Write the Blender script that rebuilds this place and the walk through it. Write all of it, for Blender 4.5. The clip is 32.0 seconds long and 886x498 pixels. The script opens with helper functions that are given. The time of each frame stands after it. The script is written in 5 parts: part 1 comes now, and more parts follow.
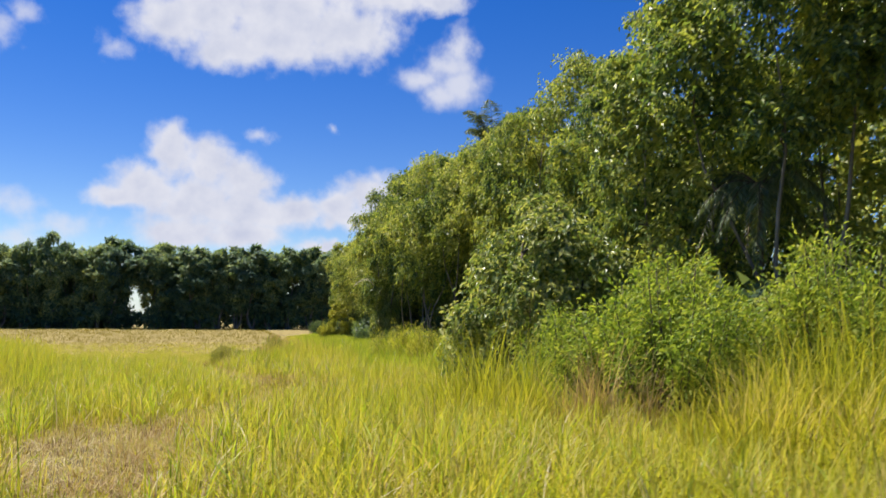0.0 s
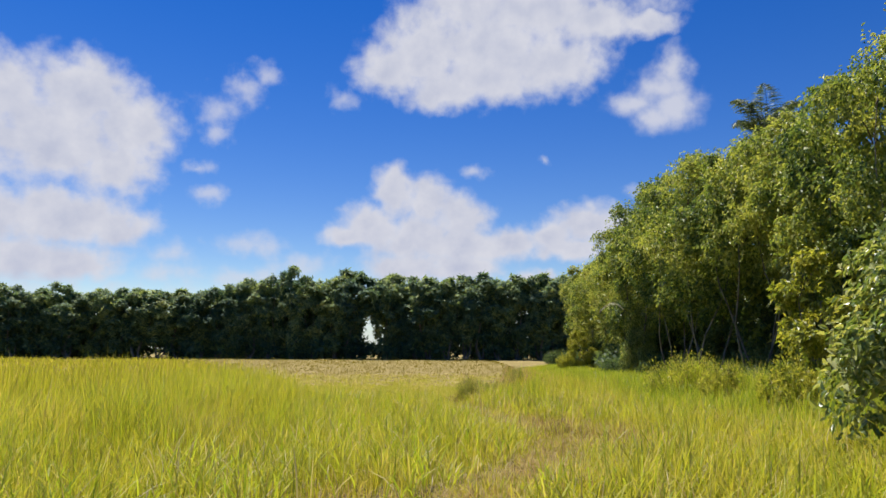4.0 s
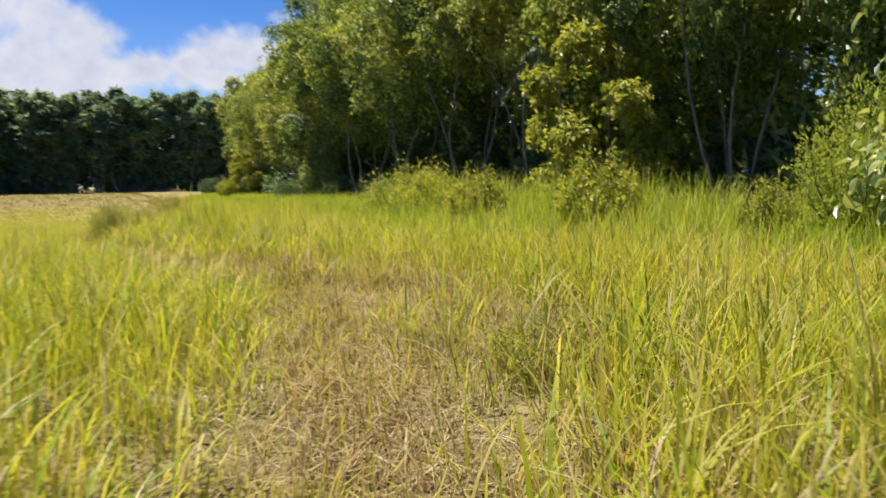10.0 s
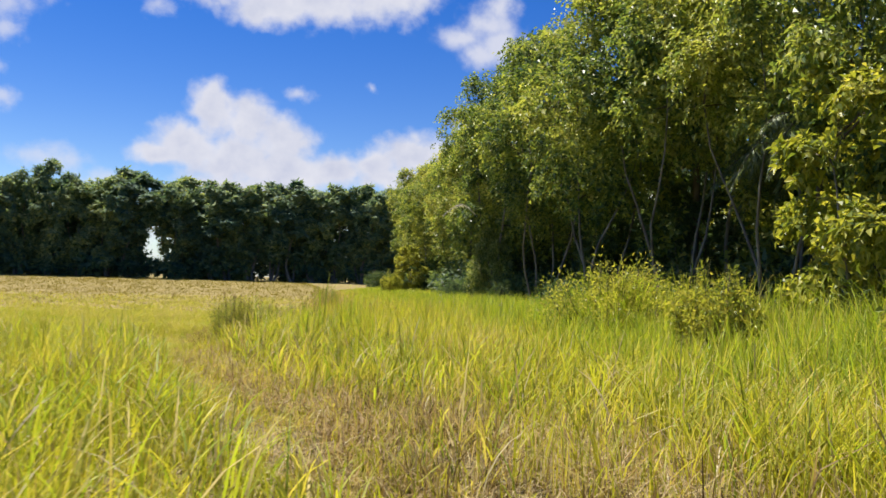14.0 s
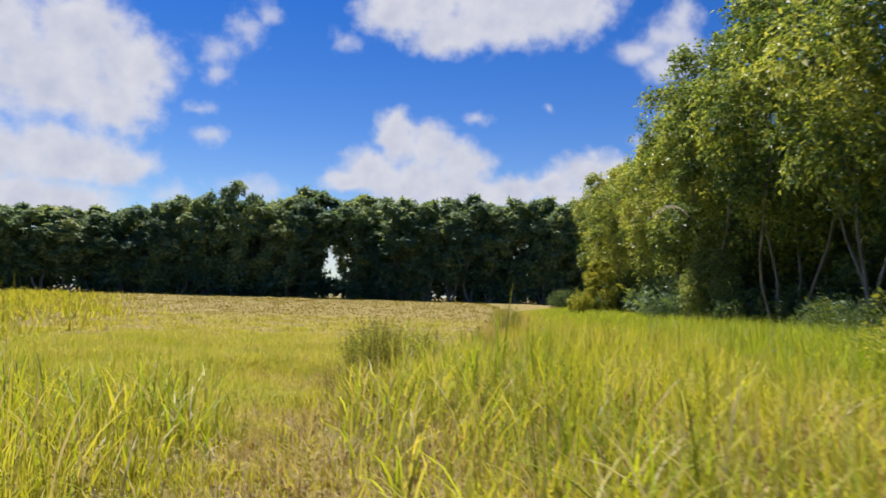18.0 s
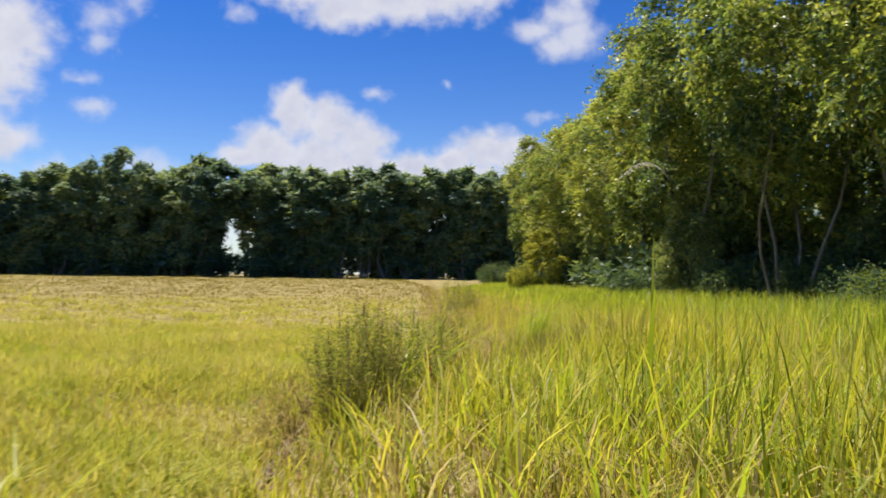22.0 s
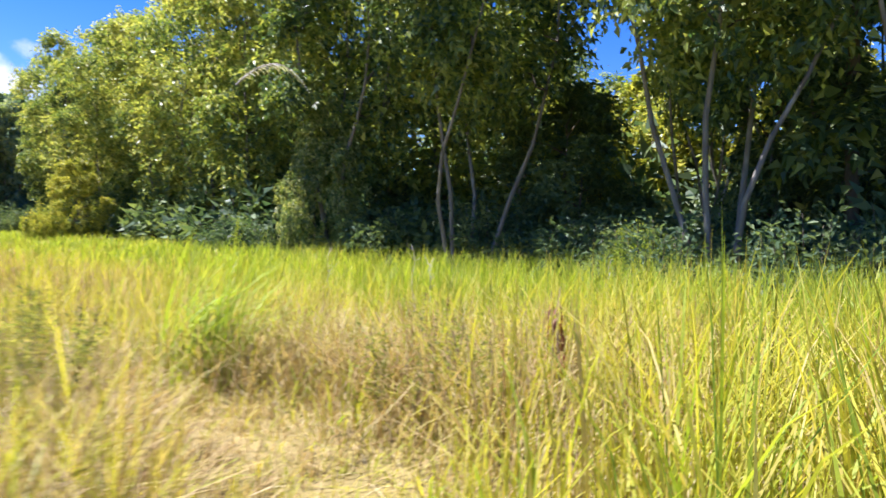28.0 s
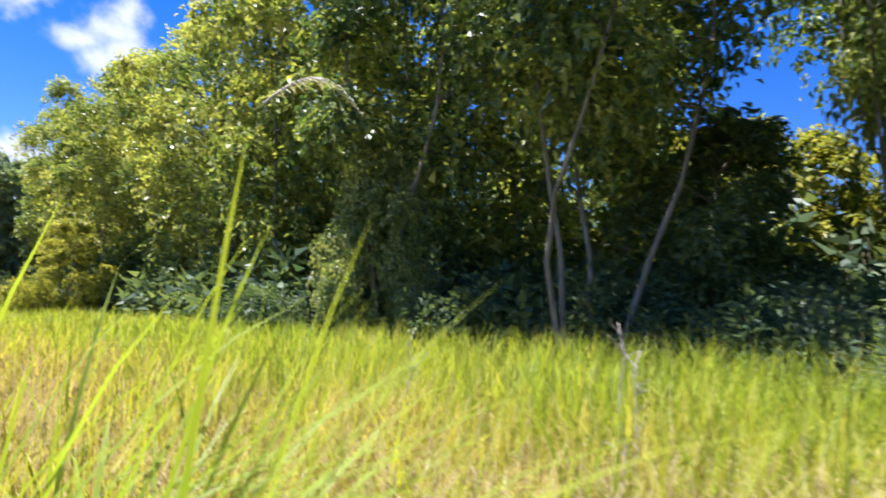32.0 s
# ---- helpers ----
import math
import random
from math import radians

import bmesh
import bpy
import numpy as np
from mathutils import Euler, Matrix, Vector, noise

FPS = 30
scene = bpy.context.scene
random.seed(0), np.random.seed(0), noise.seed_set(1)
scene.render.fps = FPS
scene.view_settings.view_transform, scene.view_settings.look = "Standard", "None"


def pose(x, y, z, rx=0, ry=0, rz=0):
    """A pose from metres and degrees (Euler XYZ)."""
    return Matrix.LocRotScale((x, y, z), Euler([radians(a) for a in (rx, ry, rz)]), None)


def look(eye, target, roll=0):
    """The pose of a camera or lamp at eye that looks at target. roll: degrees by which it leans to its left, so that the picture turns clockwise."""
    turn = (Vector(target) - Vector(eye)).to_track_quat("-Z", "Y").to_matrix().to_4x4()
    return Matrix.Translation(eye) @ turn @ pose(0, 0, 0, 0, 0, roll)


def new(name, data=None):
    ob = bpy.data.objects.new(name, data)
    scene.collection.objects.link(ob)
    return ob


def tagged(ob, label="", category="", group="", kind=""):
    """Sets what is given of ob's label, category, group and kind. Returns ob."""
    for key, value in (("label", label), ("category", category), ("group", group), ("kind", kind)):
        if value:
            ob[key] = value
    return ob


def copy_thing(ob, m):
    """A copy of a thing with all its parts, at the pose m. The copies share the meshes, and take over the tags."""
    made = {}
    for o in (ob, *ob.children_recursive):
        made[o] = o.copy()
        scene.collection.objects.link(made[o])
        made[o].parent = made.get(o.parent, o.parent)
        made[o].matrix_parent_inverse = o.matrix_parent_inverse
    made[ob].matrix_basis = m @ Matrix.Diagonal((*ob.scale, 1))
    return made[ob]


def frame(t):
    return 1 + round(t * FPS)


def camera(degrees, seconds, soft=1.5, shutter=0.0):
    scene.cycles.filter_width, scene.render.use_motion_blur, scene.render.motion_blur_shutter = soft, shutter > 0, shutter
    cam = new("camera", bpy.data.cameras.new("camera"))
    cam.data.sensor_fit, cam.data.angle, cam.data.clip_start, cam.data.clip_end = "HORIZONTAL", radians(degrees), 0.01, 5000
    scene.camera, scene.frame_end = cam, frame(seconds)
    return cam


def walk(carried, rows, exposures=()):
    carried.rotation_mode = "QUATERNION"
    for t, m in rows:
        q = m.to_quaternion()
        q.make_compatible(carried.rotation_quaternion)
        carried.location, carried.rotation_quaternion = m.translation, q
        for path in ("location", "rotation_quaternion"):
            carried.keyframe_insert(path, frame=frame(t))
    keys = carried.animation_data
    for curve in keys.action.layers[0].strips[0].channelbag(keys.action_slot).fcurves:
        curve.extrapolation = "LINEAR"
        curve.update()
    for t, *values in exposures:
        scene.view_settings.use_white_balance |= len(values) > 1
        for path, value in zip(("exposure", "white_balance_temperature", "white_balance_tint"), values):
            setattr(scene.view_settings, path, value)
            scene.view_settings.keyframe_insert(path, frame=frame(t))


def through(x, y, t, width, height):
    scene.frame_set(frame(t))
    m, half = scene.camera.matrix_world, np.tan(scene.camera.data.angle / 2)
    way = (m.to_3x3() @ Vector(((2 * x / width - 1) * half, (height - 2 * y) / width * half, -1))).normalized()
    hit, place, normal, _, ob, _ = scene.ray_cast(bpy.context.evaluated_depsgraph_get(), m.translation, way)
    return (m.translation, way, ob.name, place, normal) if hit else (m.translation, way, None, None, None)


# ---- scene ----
cam = camera(60.4, 32.0, soft=1.5, shutter=0.5)
PATH = [
    (0.0, (-0.136, -2.627, 2.139), (2.915, 6.849, 3.085), 0.47),
    (0.5, (-0.329, -1.866, 2.134), (2.589, 7.678, 2.764), -0.13),
    (1.0, (-0.534, -1.120, 2.166), (1.723, 8.586, 3.003), -1.66),
    (1.5, (-0.603, -0.458, 2.166), (1.649, 9.232, 3.177), -0.66),
    (2.0, (-0.568, 0.240, 2.177), (1.620, 9.918, 3.425), 0.33),
    (2.5, (-0.564, 0.936, 2.167), (1.052, 10.681, 3.725), 0.71),
    (3.0, (-0.620, 1.750, 2.119), (0.233, 11.581, 3.737), 0.60),
    (3.5, (-0.800, 2.519, 2.094), (-0.531, 12.402, 3.597), 0.29),
    (5.5, (-1.102, 3.935, 1.816), (-0.334, 13.869, 2.661), 1.01),
    (6.0, (-1.076, 4.766, 1.765), (0.184, 14.659, 2.508), 0.72),
    (6.5, (-1.078, 5.777, 1.707), (0.638, 15.610, 2.308), 0.53),
    (7.0, (-1.025, 6.730, 1.665), (1.026, 16.508, 2.087), 0.44),
    (7.5, (-1.003, 7.607, 1.638), (1.306, 17.331, 1.953), 0.65),
    (8.0, (-1.037, 8.432, 1.626), (1.556, 18.087, 1.889), 0.76),
    (8.5, (-1.010, 9.199, 1.635), (1.935, 18.754, 1.818), 0.48),
    (9.0, (-0.897, 10.013, 1.601), (2.493, 19.420, 1.528), -0.00),
    (9.5, (-0.773, 10.878, 1.525), (3.211, 20.038, 1.057), -0.67),
    (10.0, (-0.580, 11.648, 1.421), (4.047, 20.470, 0.540), -1.02),
    (10.5, (-0.354, 12.436, 1.339), (4.810, 20.935, 0.290), -0.58),
    (11.0, (-0.174, 13.062, 1.385), (5.123, 21.504, 0.567), -0.36),
    (11.5, (-0.041, 13.726, 1.391), (4.827, 22.453, 1.014), 0.20),
    (12.0, (0.190, 14.315, 1.442), (4.196, 23.477, 1.492), 0.63),
    (12.5, (0.422, 14.777, 1.467), (3.458, 24.297, 1.853), 1.28),
    (13.0, (0.724, 15.391, 1.478), (3.202, 25.067, 1.959), 1.75),
    (13.5, (0.925, 16.075, 1.450), (3.362, 25.764, 1.882), 1.75),
    (15.5, (1.810, 18.560, 1.320), (5.300, 27.918, 1.815), 0.70),
    (16.0, (2.151, 19.554, 1.292), (5.181, 29.067, 1.853), 1.18),
    (16.5, (2.222, 20.345, 1.290), (4.547, 30.055, 1.840), 1.25),
    (17.0, (2.185, 21.214, 1.297), (3.764, 31.074, 1.826), 1.53),
    (17.5, (1.971, 21.995, 1.321), (2.831, 31.942, 1.884), 1.71),
    (18.0, (1.748, 22.670, 1.334), (2.039, 32.646, 1.966), 1.61),
    (18.5, (1.570, 23.372, 1.344), (1.483, 33.348, 2.032), 1.41),
    (19.0, (1.415, 24.013, 1.314), (1.103, 33.984, 2.012), 1.01),
    (19.5, (1.266, 24.637, 1.314), (0.792, 34.605, 1.957), 0.81),
    (20.0, (1.097, 25.243, 1.314), (0.430, 35.206, 1.866), 0.31),
    (20.5, (0.944, 25.771, 1.312), (0.048, 35.724, 1.680), 0.12),
    (21.0, (0.811, 26.372, 1.269), (0.811, 36.370, 1.479), 1.21),
    (21.5, (0.710, 27.091, 1.283), (1.488, 37.056, 1.583), 1.01),
    (22.0, (0.636, 27.806, 1.273), (2.240, 37.671, 1.621), 0.73),
    (22.5, (0.655, 28.524, 1.248), (2.922, 38.255, 1.669), 0.15),
    (23.0, (0.592, 29.270, 1.316), (3.102, 38.936, 1.841), 0.06),
    (23.5, (0.546, 29.963, 1.280), (2.920, 39.665, 1.763), 0.35),
    (24.0, (0.455, 30.715, 1.239), (2.634, 40.469, 1.577), 0.45),
    (24.5, (0.276, 31.415, 1.214), (2.508, 41.160, 1.456), -0.15),
    (25.0, (0.101, 32.203, 1.149), (3.001, 41.771, 1.353), -1.13),
    (25.5, (0.019, 32.990, 1.059), (3.966, 42.178, 1.137), -1.27),
    (26.0, (-0.012, 33.676, 1.033), (4.843, 42.417, 0.921), -1.30),
    (26.5, (0.031, 34.021, 1.065), (5.648, 42.289, 0.754), -1.33),
    (27.5, (0.780, 35.850, 1.060), (7.505, 43.250, 0.994), 1.32),
    (28.5, (2.377, 36.841, 0.900), (9.766, 43.580, 0.998), 3.10),
    (29.0, (2.727, 37.420, 0.880), (10.317, 43.914, 1.358), 2.93),
    (29.5, (3.028, 38.028, 0.916), (10.628, 44.481, 1.694), 3.03),
    (30.0, (3.415, 38.531, 0.912), (11.049, 44.949, 1.639), 2.64),
    (30.5, (3.718, 39.143, 0.885), (11.366, 45.544, 1.612), 2.64),
    (31.0, (3.920, 39.638, 0.914), (11.464, 46.167, 1.598), 3.42),
    (31.5, (4.151, 40.338, 0.882), (11.472, 47.094, 1.753), 3.38),
    (32.0, (4.356, 41.024, 0.914), (11.149, 48.288, 1.963), 3.30),
]
EXPOSURE = [(0, 1.08, 6450, 13), (3, 0.9, 6450, 13), (7, 0.95, 6450, 13), (10, 1.08, 6450, 13), (13, 1.08, 6450, 13), (16, 1.05, 6500, 14), (19, 0.9, 6450, 13), (21, 0.97, 6450, 13), (23, 1.08, 6480, 14), (25, 1.18, 6450, 14), (26.5, 1.42, 6350, 15), (28.5, 1.84, 5800, 19), (32, 1.7, 5800, 19)]
walk(cam, [(t, look(eye, target, roll)) for t, eye, target, roll in PATH], EXPOSURE)

# ---------------------------------------------------------------- world, sun
SUN_AZ, SUN_EL = -36.0, 64.0          # degrees from +y towards +x, above the horizon


def make_world():
    w = bpy.data.worlds.new("sky")
    scene.world = w
    w.use_nodes = True
    nt = w.node_tree
    nt.nodes.clear()
    N, L = nt.nodes.new, nt.links.new

    def math_node(op, a, b=None, clamp=False):
        n = N("ShaderNodeMath")
        n.operation, n.use_clamp = op, clamp
        for i, v in enumerate((a, b)):
            if v is None:
                continue
            if isinstance(v, (int, float)):
                n.inputs[i].default_value = v
            else:
                L(v, n.inputs[i])
        return n.outputs[0]

    def smooth_min(a, b):
        n = N("ShaderNodeMath")
        n.operation = "SMOOTH_MIN"
        L(a, n.inputs[0])
        L(b, n.inputs[1])
        n.inputs[2].default_value = 0.5
        return n.outputs[0]

    sky = N("ShaderNodeTexSky")
    sky.sky_type, sky.sun_disc = "NISHITA", False
    sky.sun_elevation, sky.sun_rotation = radians(SUN_EL), radians(SUN_AZ)
    sky.air_density, sky.dust_density, sky.ozone_density, sky.altitude = 1.0, 0.0, 2.2, 200
    hsv = N("ShaderNodeHueSaturation")
    hsv.inputs["Hue"].default_value, hsv.inputs["Saturation"].default_value, hsv.inputs["Value"].default_value = 0.519, 1.44, 1.06
    L(sky.outputs[0], hsv.inputs["Color"])
    tc = N("ShaderNodeTexCoord")
    sep = N("ShaderNodeSeparateXYZ")
    L(tc.outputs["Generated"], sep.inputs[0])
    az = math_node("MULTIPLY", math_node("ARCTAN2", sep.outputs[0], sep.outputs[1]), 180 / math.pi)
    el = math_node("MULTIPLY", math_node("ARCSINE", sep.outputs[2]), 180 / math.pi)
    comb = N("ShaderNodeCombineXYZ")
    L(az, comb.inputs[0])
    L(el, comb.inputs[1])
    # billows: two noises in degrees of sky
    big = N("ShaderNodeTexNoise")
    big.inputs["Scale"].default_value, big.inputs["Detail"].default_value, big.inputs["Roughness"].default_value = 0.5, 5, 0.5
    L(comb.outputs[0], big.inputs["Vector"])
    warp = N("ShaderNodeVectorMath")
    warp.operation = "MULTIPLY_ADD"
    off = N("ShaderNodeVectorMath")
    off.operation = "SUBTRACT"
    L(big.outputs["Color"], off.inputs[0])
    off.inputs[1].default_value = (0.5, 0.5, 0.5)
    L(off.outputs[0], warp.inputs[0])
    warp.inputs[1].default_value = (1.9, 1.6, 0)
    L(comb.outputs[0], warp.inputs[2])
    flat = N("ShaderNodeVectorMath")
    flat.operation = "MULTIPLY"
    L(warp.outputs[0], flat.inputs[0])
    flat.inputs[1].default_value = (1, 1, 0)
    # each puff: azimuth, elevation, half width, half height in degrees
    heap = [(-2.2, 12.0, 1.5, 1.9), (0.2, 11.2, 2.3, 1.8), (3.0, 10.0, 2.3, 1.7), (-3.8, 9.3, 2.3, 1.6), (-5.6, 8.5, 2.0, 0.8), (0.0, 8.3, 4.3, 2.0),
            (3.4, 7.9, 3.3, 1.6), (-1.2, 6.2, 3.2, 1.2), (3.0, 6.3, 3.2, 1.1), (6.8, 8.0, 2.5, 1.2), (9.8, 8.5, 1.9, 1.2), (12.6, 9.3, 2.9, 1.6),
            (15.0, 9.4, 2.0, 1.2), (11.0, 7.5, 2.8, 0.9), (8.6, 5.3, 1.8, 0.7)]
    roof = [(-2.6, 20.8, 2.8, 2.0), (0.3, 22.4, 3.8, 3.1), (1.4, 19.3, 2.6, 1.6), (5.5, 22.2, 4.8, 3.3), (5.0, 20.0, 4.2, 1.6), (10.0, 21.1, 4.2, 2.3),
            (4.0, 25.8, 4.8, 2.5), (9.5, 25.2, 4.8, 2.7), (13.5, 24.0, 3.0, 1.6), (17.3, 23.4, 2.4, 0.8)]
    left = [(-29.5, 16.5, 3.6, 2.7), (-24.6, 17.2, 3.6, 2.6), (-21.0, 15.4, 2.9, 2.3), (-26.0, 13.8, 5.2, 3.0), (-31.5, 13.0, 3.4, 2.8), (-22.0, 12.6, 2.8, 1.9),
            (-30.5, 8.6, 4.2, 2.0), (-25.5, 8.8, 4.8, 2.0), (-22.2, 8.4, 2.6, 1.7), (-28.5, 6.0, 5.2, 1.7), (-24.5, 5.7, 2.9, 1.2), (-37.0, 14.0, 3.0, 3.0)]
    wing = [(19.0, 20.2, 1.2, 1.7), (18.2, 19.0, 2.0, 1.5), (16.2, 18.0, 2.3, 0.9), (18.9, 17.6, 2.3, 1.6), (17.6, 17.0, 1.8, 1.1)]
    thin = [(17.3, 24.6, 3.0, 1.3), (-12.0, 20.0, 1.3, 0.9), (-13.6, 18.6, 1.7, 1.1), (-15.4, 17.0, 1.7, 1.2), (-15.4, 15.3, 1.0, 0.8), (-6.2, 18.6, 1.2, 0.9),
            (-15.6, 11.1, 1.3, 0.7), (-12.7, 7.6, 2.8, 0.9), (-18.2, 6.8, 1.5, 0.9), (-18.6, 5.4, 2.2, 0.8), (-9.0, 6.5, 2.4, 1.0), (-12.5, 5.2, 4.2, 0.8),
            (9.2, 14.0, 0.6, 0.45), (16.6, 11.7, 1.3, 0.5), (-1.5, 13.6, 0.8, 0.5), (4.0, 13.4, 1.2, 0.5), (-16.5, 13.0, 1.0, 0.5), (-8.0, 3.2, 12.0, 1.6),
            (10.0, 3.0, 10.0, 1.5), (-30.0, 3.0, 14.0, 1.8)]

    def puffs(items):
        best = None
        for a, e, ra, re_ in items:
            d = N("ShaderNodeVectorMath")
            d.operation = "MULTIPLY_ADD"
            L(flat.outputs[0], d.inputs[0])
            d.inputs[1].default_value = (1 / ra, 1 / re_, 0)
            d.inputs[2].default_value = (-a / ra, -e / re_, 0)
            n = N("ShaderNodeVectorMath")
            n.operation = "LENGTH"
            L(d.outputs[0], n.inputs[0])
            best = n.outputs["Value"] if best is None else smooth_min(best, n.outputs["Value"])
        return best

    fine = N("ShaderNodeTexNoise")
    fine.inputs["Scale"].default_value, fine.inputs["Detail"].default_value, fine.inputs["Roughness"].default_value = 0.75, 6, 0.52
    L(comb.outputs[0], fine.inputs["Vector"])

    def cover(dist, edge, amount):
        v = math_node("ADD", math_node("SUBTRACT", 1.0, dist), math_node("MULTIPLY", math_node("SUBTRACT", fine.outputs[0], 0.5), amount))
        m = N("ShaderNodeMapRange")
        m.interpolation_type = "SMOOTHSTEP"
        L(v, m.inputs[0])
        m.inputs[1].default_value, m.inputs[2].default_value = -0.36, edge
        return m.outputs[0], v

    solid, depth = cover(puffs(heap + roof + left), 0.5, 1.0)
    wisp, _ = cover(puffs(thin), 1.15, 2.1)
    torn, _ = cover(puffs(wing), 0.9, 1.2)
    mask = math_node("MAXIMUM", math_node("MAXIMUM", solid, math_node("MULTIPLY", torn, 0.85)), math_node("MULTIPLY", wisp, 0.66))
    # soft grey in the thick of a cloud
    grey = N("ShaderNodeMapRange")
    L(math_node("ADD", math_node("MULTIPLY", depth, 0.25), big.outputs[0]), grey.inputs[0])
    grey.inputs[1].default_value, grey.inputs[2].default_value, grey.inputs[3].default_value, grey.inputs[4].default_value = 0.45, 0.95, 0.0, 1.0
    tint = N("ShaderNodeMix")
    tint.data_type = "RGBA"
    L(grey.outputs[0], tint.inputs["Factor"])
    tint.inputs["A"].default_value, tint.inputs["B"].default_value = (6.5, 6.7, 7.3, 1), (4.8, 5.2, 6.4, 1)
    mix = N("ShaderNodeMix")
    mix.data_type = "RGBA"
    L(mask, mix.inputs["Factor"])
    low = N("ShaderNodeMapRange")
    low.interpolation_type = "SMOOTHSTEP"
    L(el, low.inputs[0])
    low.inputs[1].default_value, low.inputs[2].default_value, low.inputs[3].default_value, low.inputs[4].default_value = 0.0, 3.5, 0.6, 0.0
    haze = N("ShaderNodeMix")
    haze.data_type = "RGBA"
    L(low.outputs[0], haze.inputs["Factor"])
    L(hsv.outputs[0], haze.inputs["A"])
    haze.inputs["B"].default_value = (4.6, 5.7, 7.6, 1)
    L(haze.outputs["Result"], mix.inputs["A"])
    L(tint.outputs["Result"], mix.inputs["B"])
    bg = N("ShaderNodeBackground")
    bg.inputs["Strength"].default_value = 0.055
    L(mix.outputs["Result"], bg.inputs["Color"])
    out = N("ShaderNodeOutputWorld")
    L(bg.outputs[0], out.inputs[0])


make_world()
sun = new("sun", bpy.data.lights.new("sun", "SUN"))
sun.data.energy, sun.data.angle, sun.data.color = 5.0, radians(0.55), (1.0, 0.95, 0.86)
a_, e_ = radians(SUN_AZ), radians(SUN_EL)
sun.matrix_world = look((60 * math.sin(a_) * math.cos(e_), 60 * math.cos(a_) * math.cos(e_), 60 * math.sin(e_)), (0, 0, 0))


# ---------------------------------------------------------------- materials
def node_mat(name):
    m = bpy.data.materials.new(name)
    m.use_nodes = True
    m.node_tree.nodes.clear()
    return m, m.node_tree.nodes.new, m.node_tree.links.new


def ramp(N, stops):
    r = N("ShaderNodeValToRGB")
    r.color_ramp.elements[0].position, r.color_ramp.elements[0].color = stops[0][0], (*stops[0][1], 1)
    r.color_ramp.elements[1].position, r.color_ramp.elements[1].color = stops[-1][0], (*stops[-1][1], 1)
    for p, c in stops[1:-1]:
        e = r.color_ramp.elements.new(p)
        e.color = (*c, 1)
    return r


def leaf_mat(name, stops, through=0.4, rough=0.42, patch=0.35, patch_scale=0.35, glow=(1.25, 1.2, 0.6), spec=0.5, single=0.9):
    """Leaf or blade: each piece has its own tone, patches drift over metres, light passes through."""
    m, N, L = node_mat(name)
    geo = N("ShaderNodeNewGeometry")
    noise_ = N("ShaderNodeTexNoise")
    noise_.inputs["Scale"].default_value, noise_.inputs["Detail"].default_value = patch_scale, 3
    L(geo.outputs["Position"], noise_.inputs["Vector"])
    add = N("ShaderNodeMath")
    add.operation = "MULTIPLY_ADD"
    sub = N("ShaderNodeMath")
    sub.operation = "SUBTRACT"
    L(noise_.outputs[0], sub.inputs[0])
    sub.inputs[1].default_value = 0.5
    L(sub.outputs[0], add.inputs[0])
    add.inputs[1].default_value = patch * 3
    isle = N("ShaderNodeMath")
    isle.operation = "MULTIPLY_ADD"
    L(geo.outputs["Random Per Island"], isle.inputs[0])
    isle.inputs[1].default_value, isle.inputs[2].default_value = single, 0.5 - 0.5 * single
    L(isle.outputs[0], add.inputs[2])
    r = ramp(N, stops)
    own = N("ShaderNodeObjectInfo")
    tone = N("ShaderNodeMath")
    tone.operation = "MULTIPLY_ADD"
    L(own.outputs["Random"], tone.inputs[0])
    tone.inputs[1].default_value = 0.28
    L(add.outputs[0], tone.inputs[2])
    shift = N("ShaderNodeMath")
    shift.operation = "SUBTRACT"
    L(tone.outputs[0], shift.inputs[0])
    shift.inputs[1].default_value = 0.14
    L(shift.outputs[0], r.inputs[0])
    p = N("ShaderNodeBsdfPrincipled")
    p.inputs["Roughness"].default_value = rough
    p.inputs["Specular IOR Level"].default_value = spec
    L(r.outputs[0], p.inputs["Base Color"])
    tr = N("ShaderNodeBsdfTranslucent")
    mul = N("ShaderNodeMix")
    mul.data_type, mul.blend_type = "RGBA", "MULTIPLY"
    mul.inputs["Factor"].default_value = 1
    L(r.outputs[0], mul.inputs["A"])
    mul.inputs["B"].default_value = (*glow, 1)
    L(mul.outputs["Result"], tr.inputs["Color"])
    mx = N("ShaderNodeMixShader")
    mx.inputs[0].default_value = through
    L(p.outputs[0], mx.inputs[1])
    L(tr.outputs[0], mx.inputs[2])
    o = N("ShaderNodeOutputMaterial")
    L(mx.outputs[0], o.inputs[0])
    return m


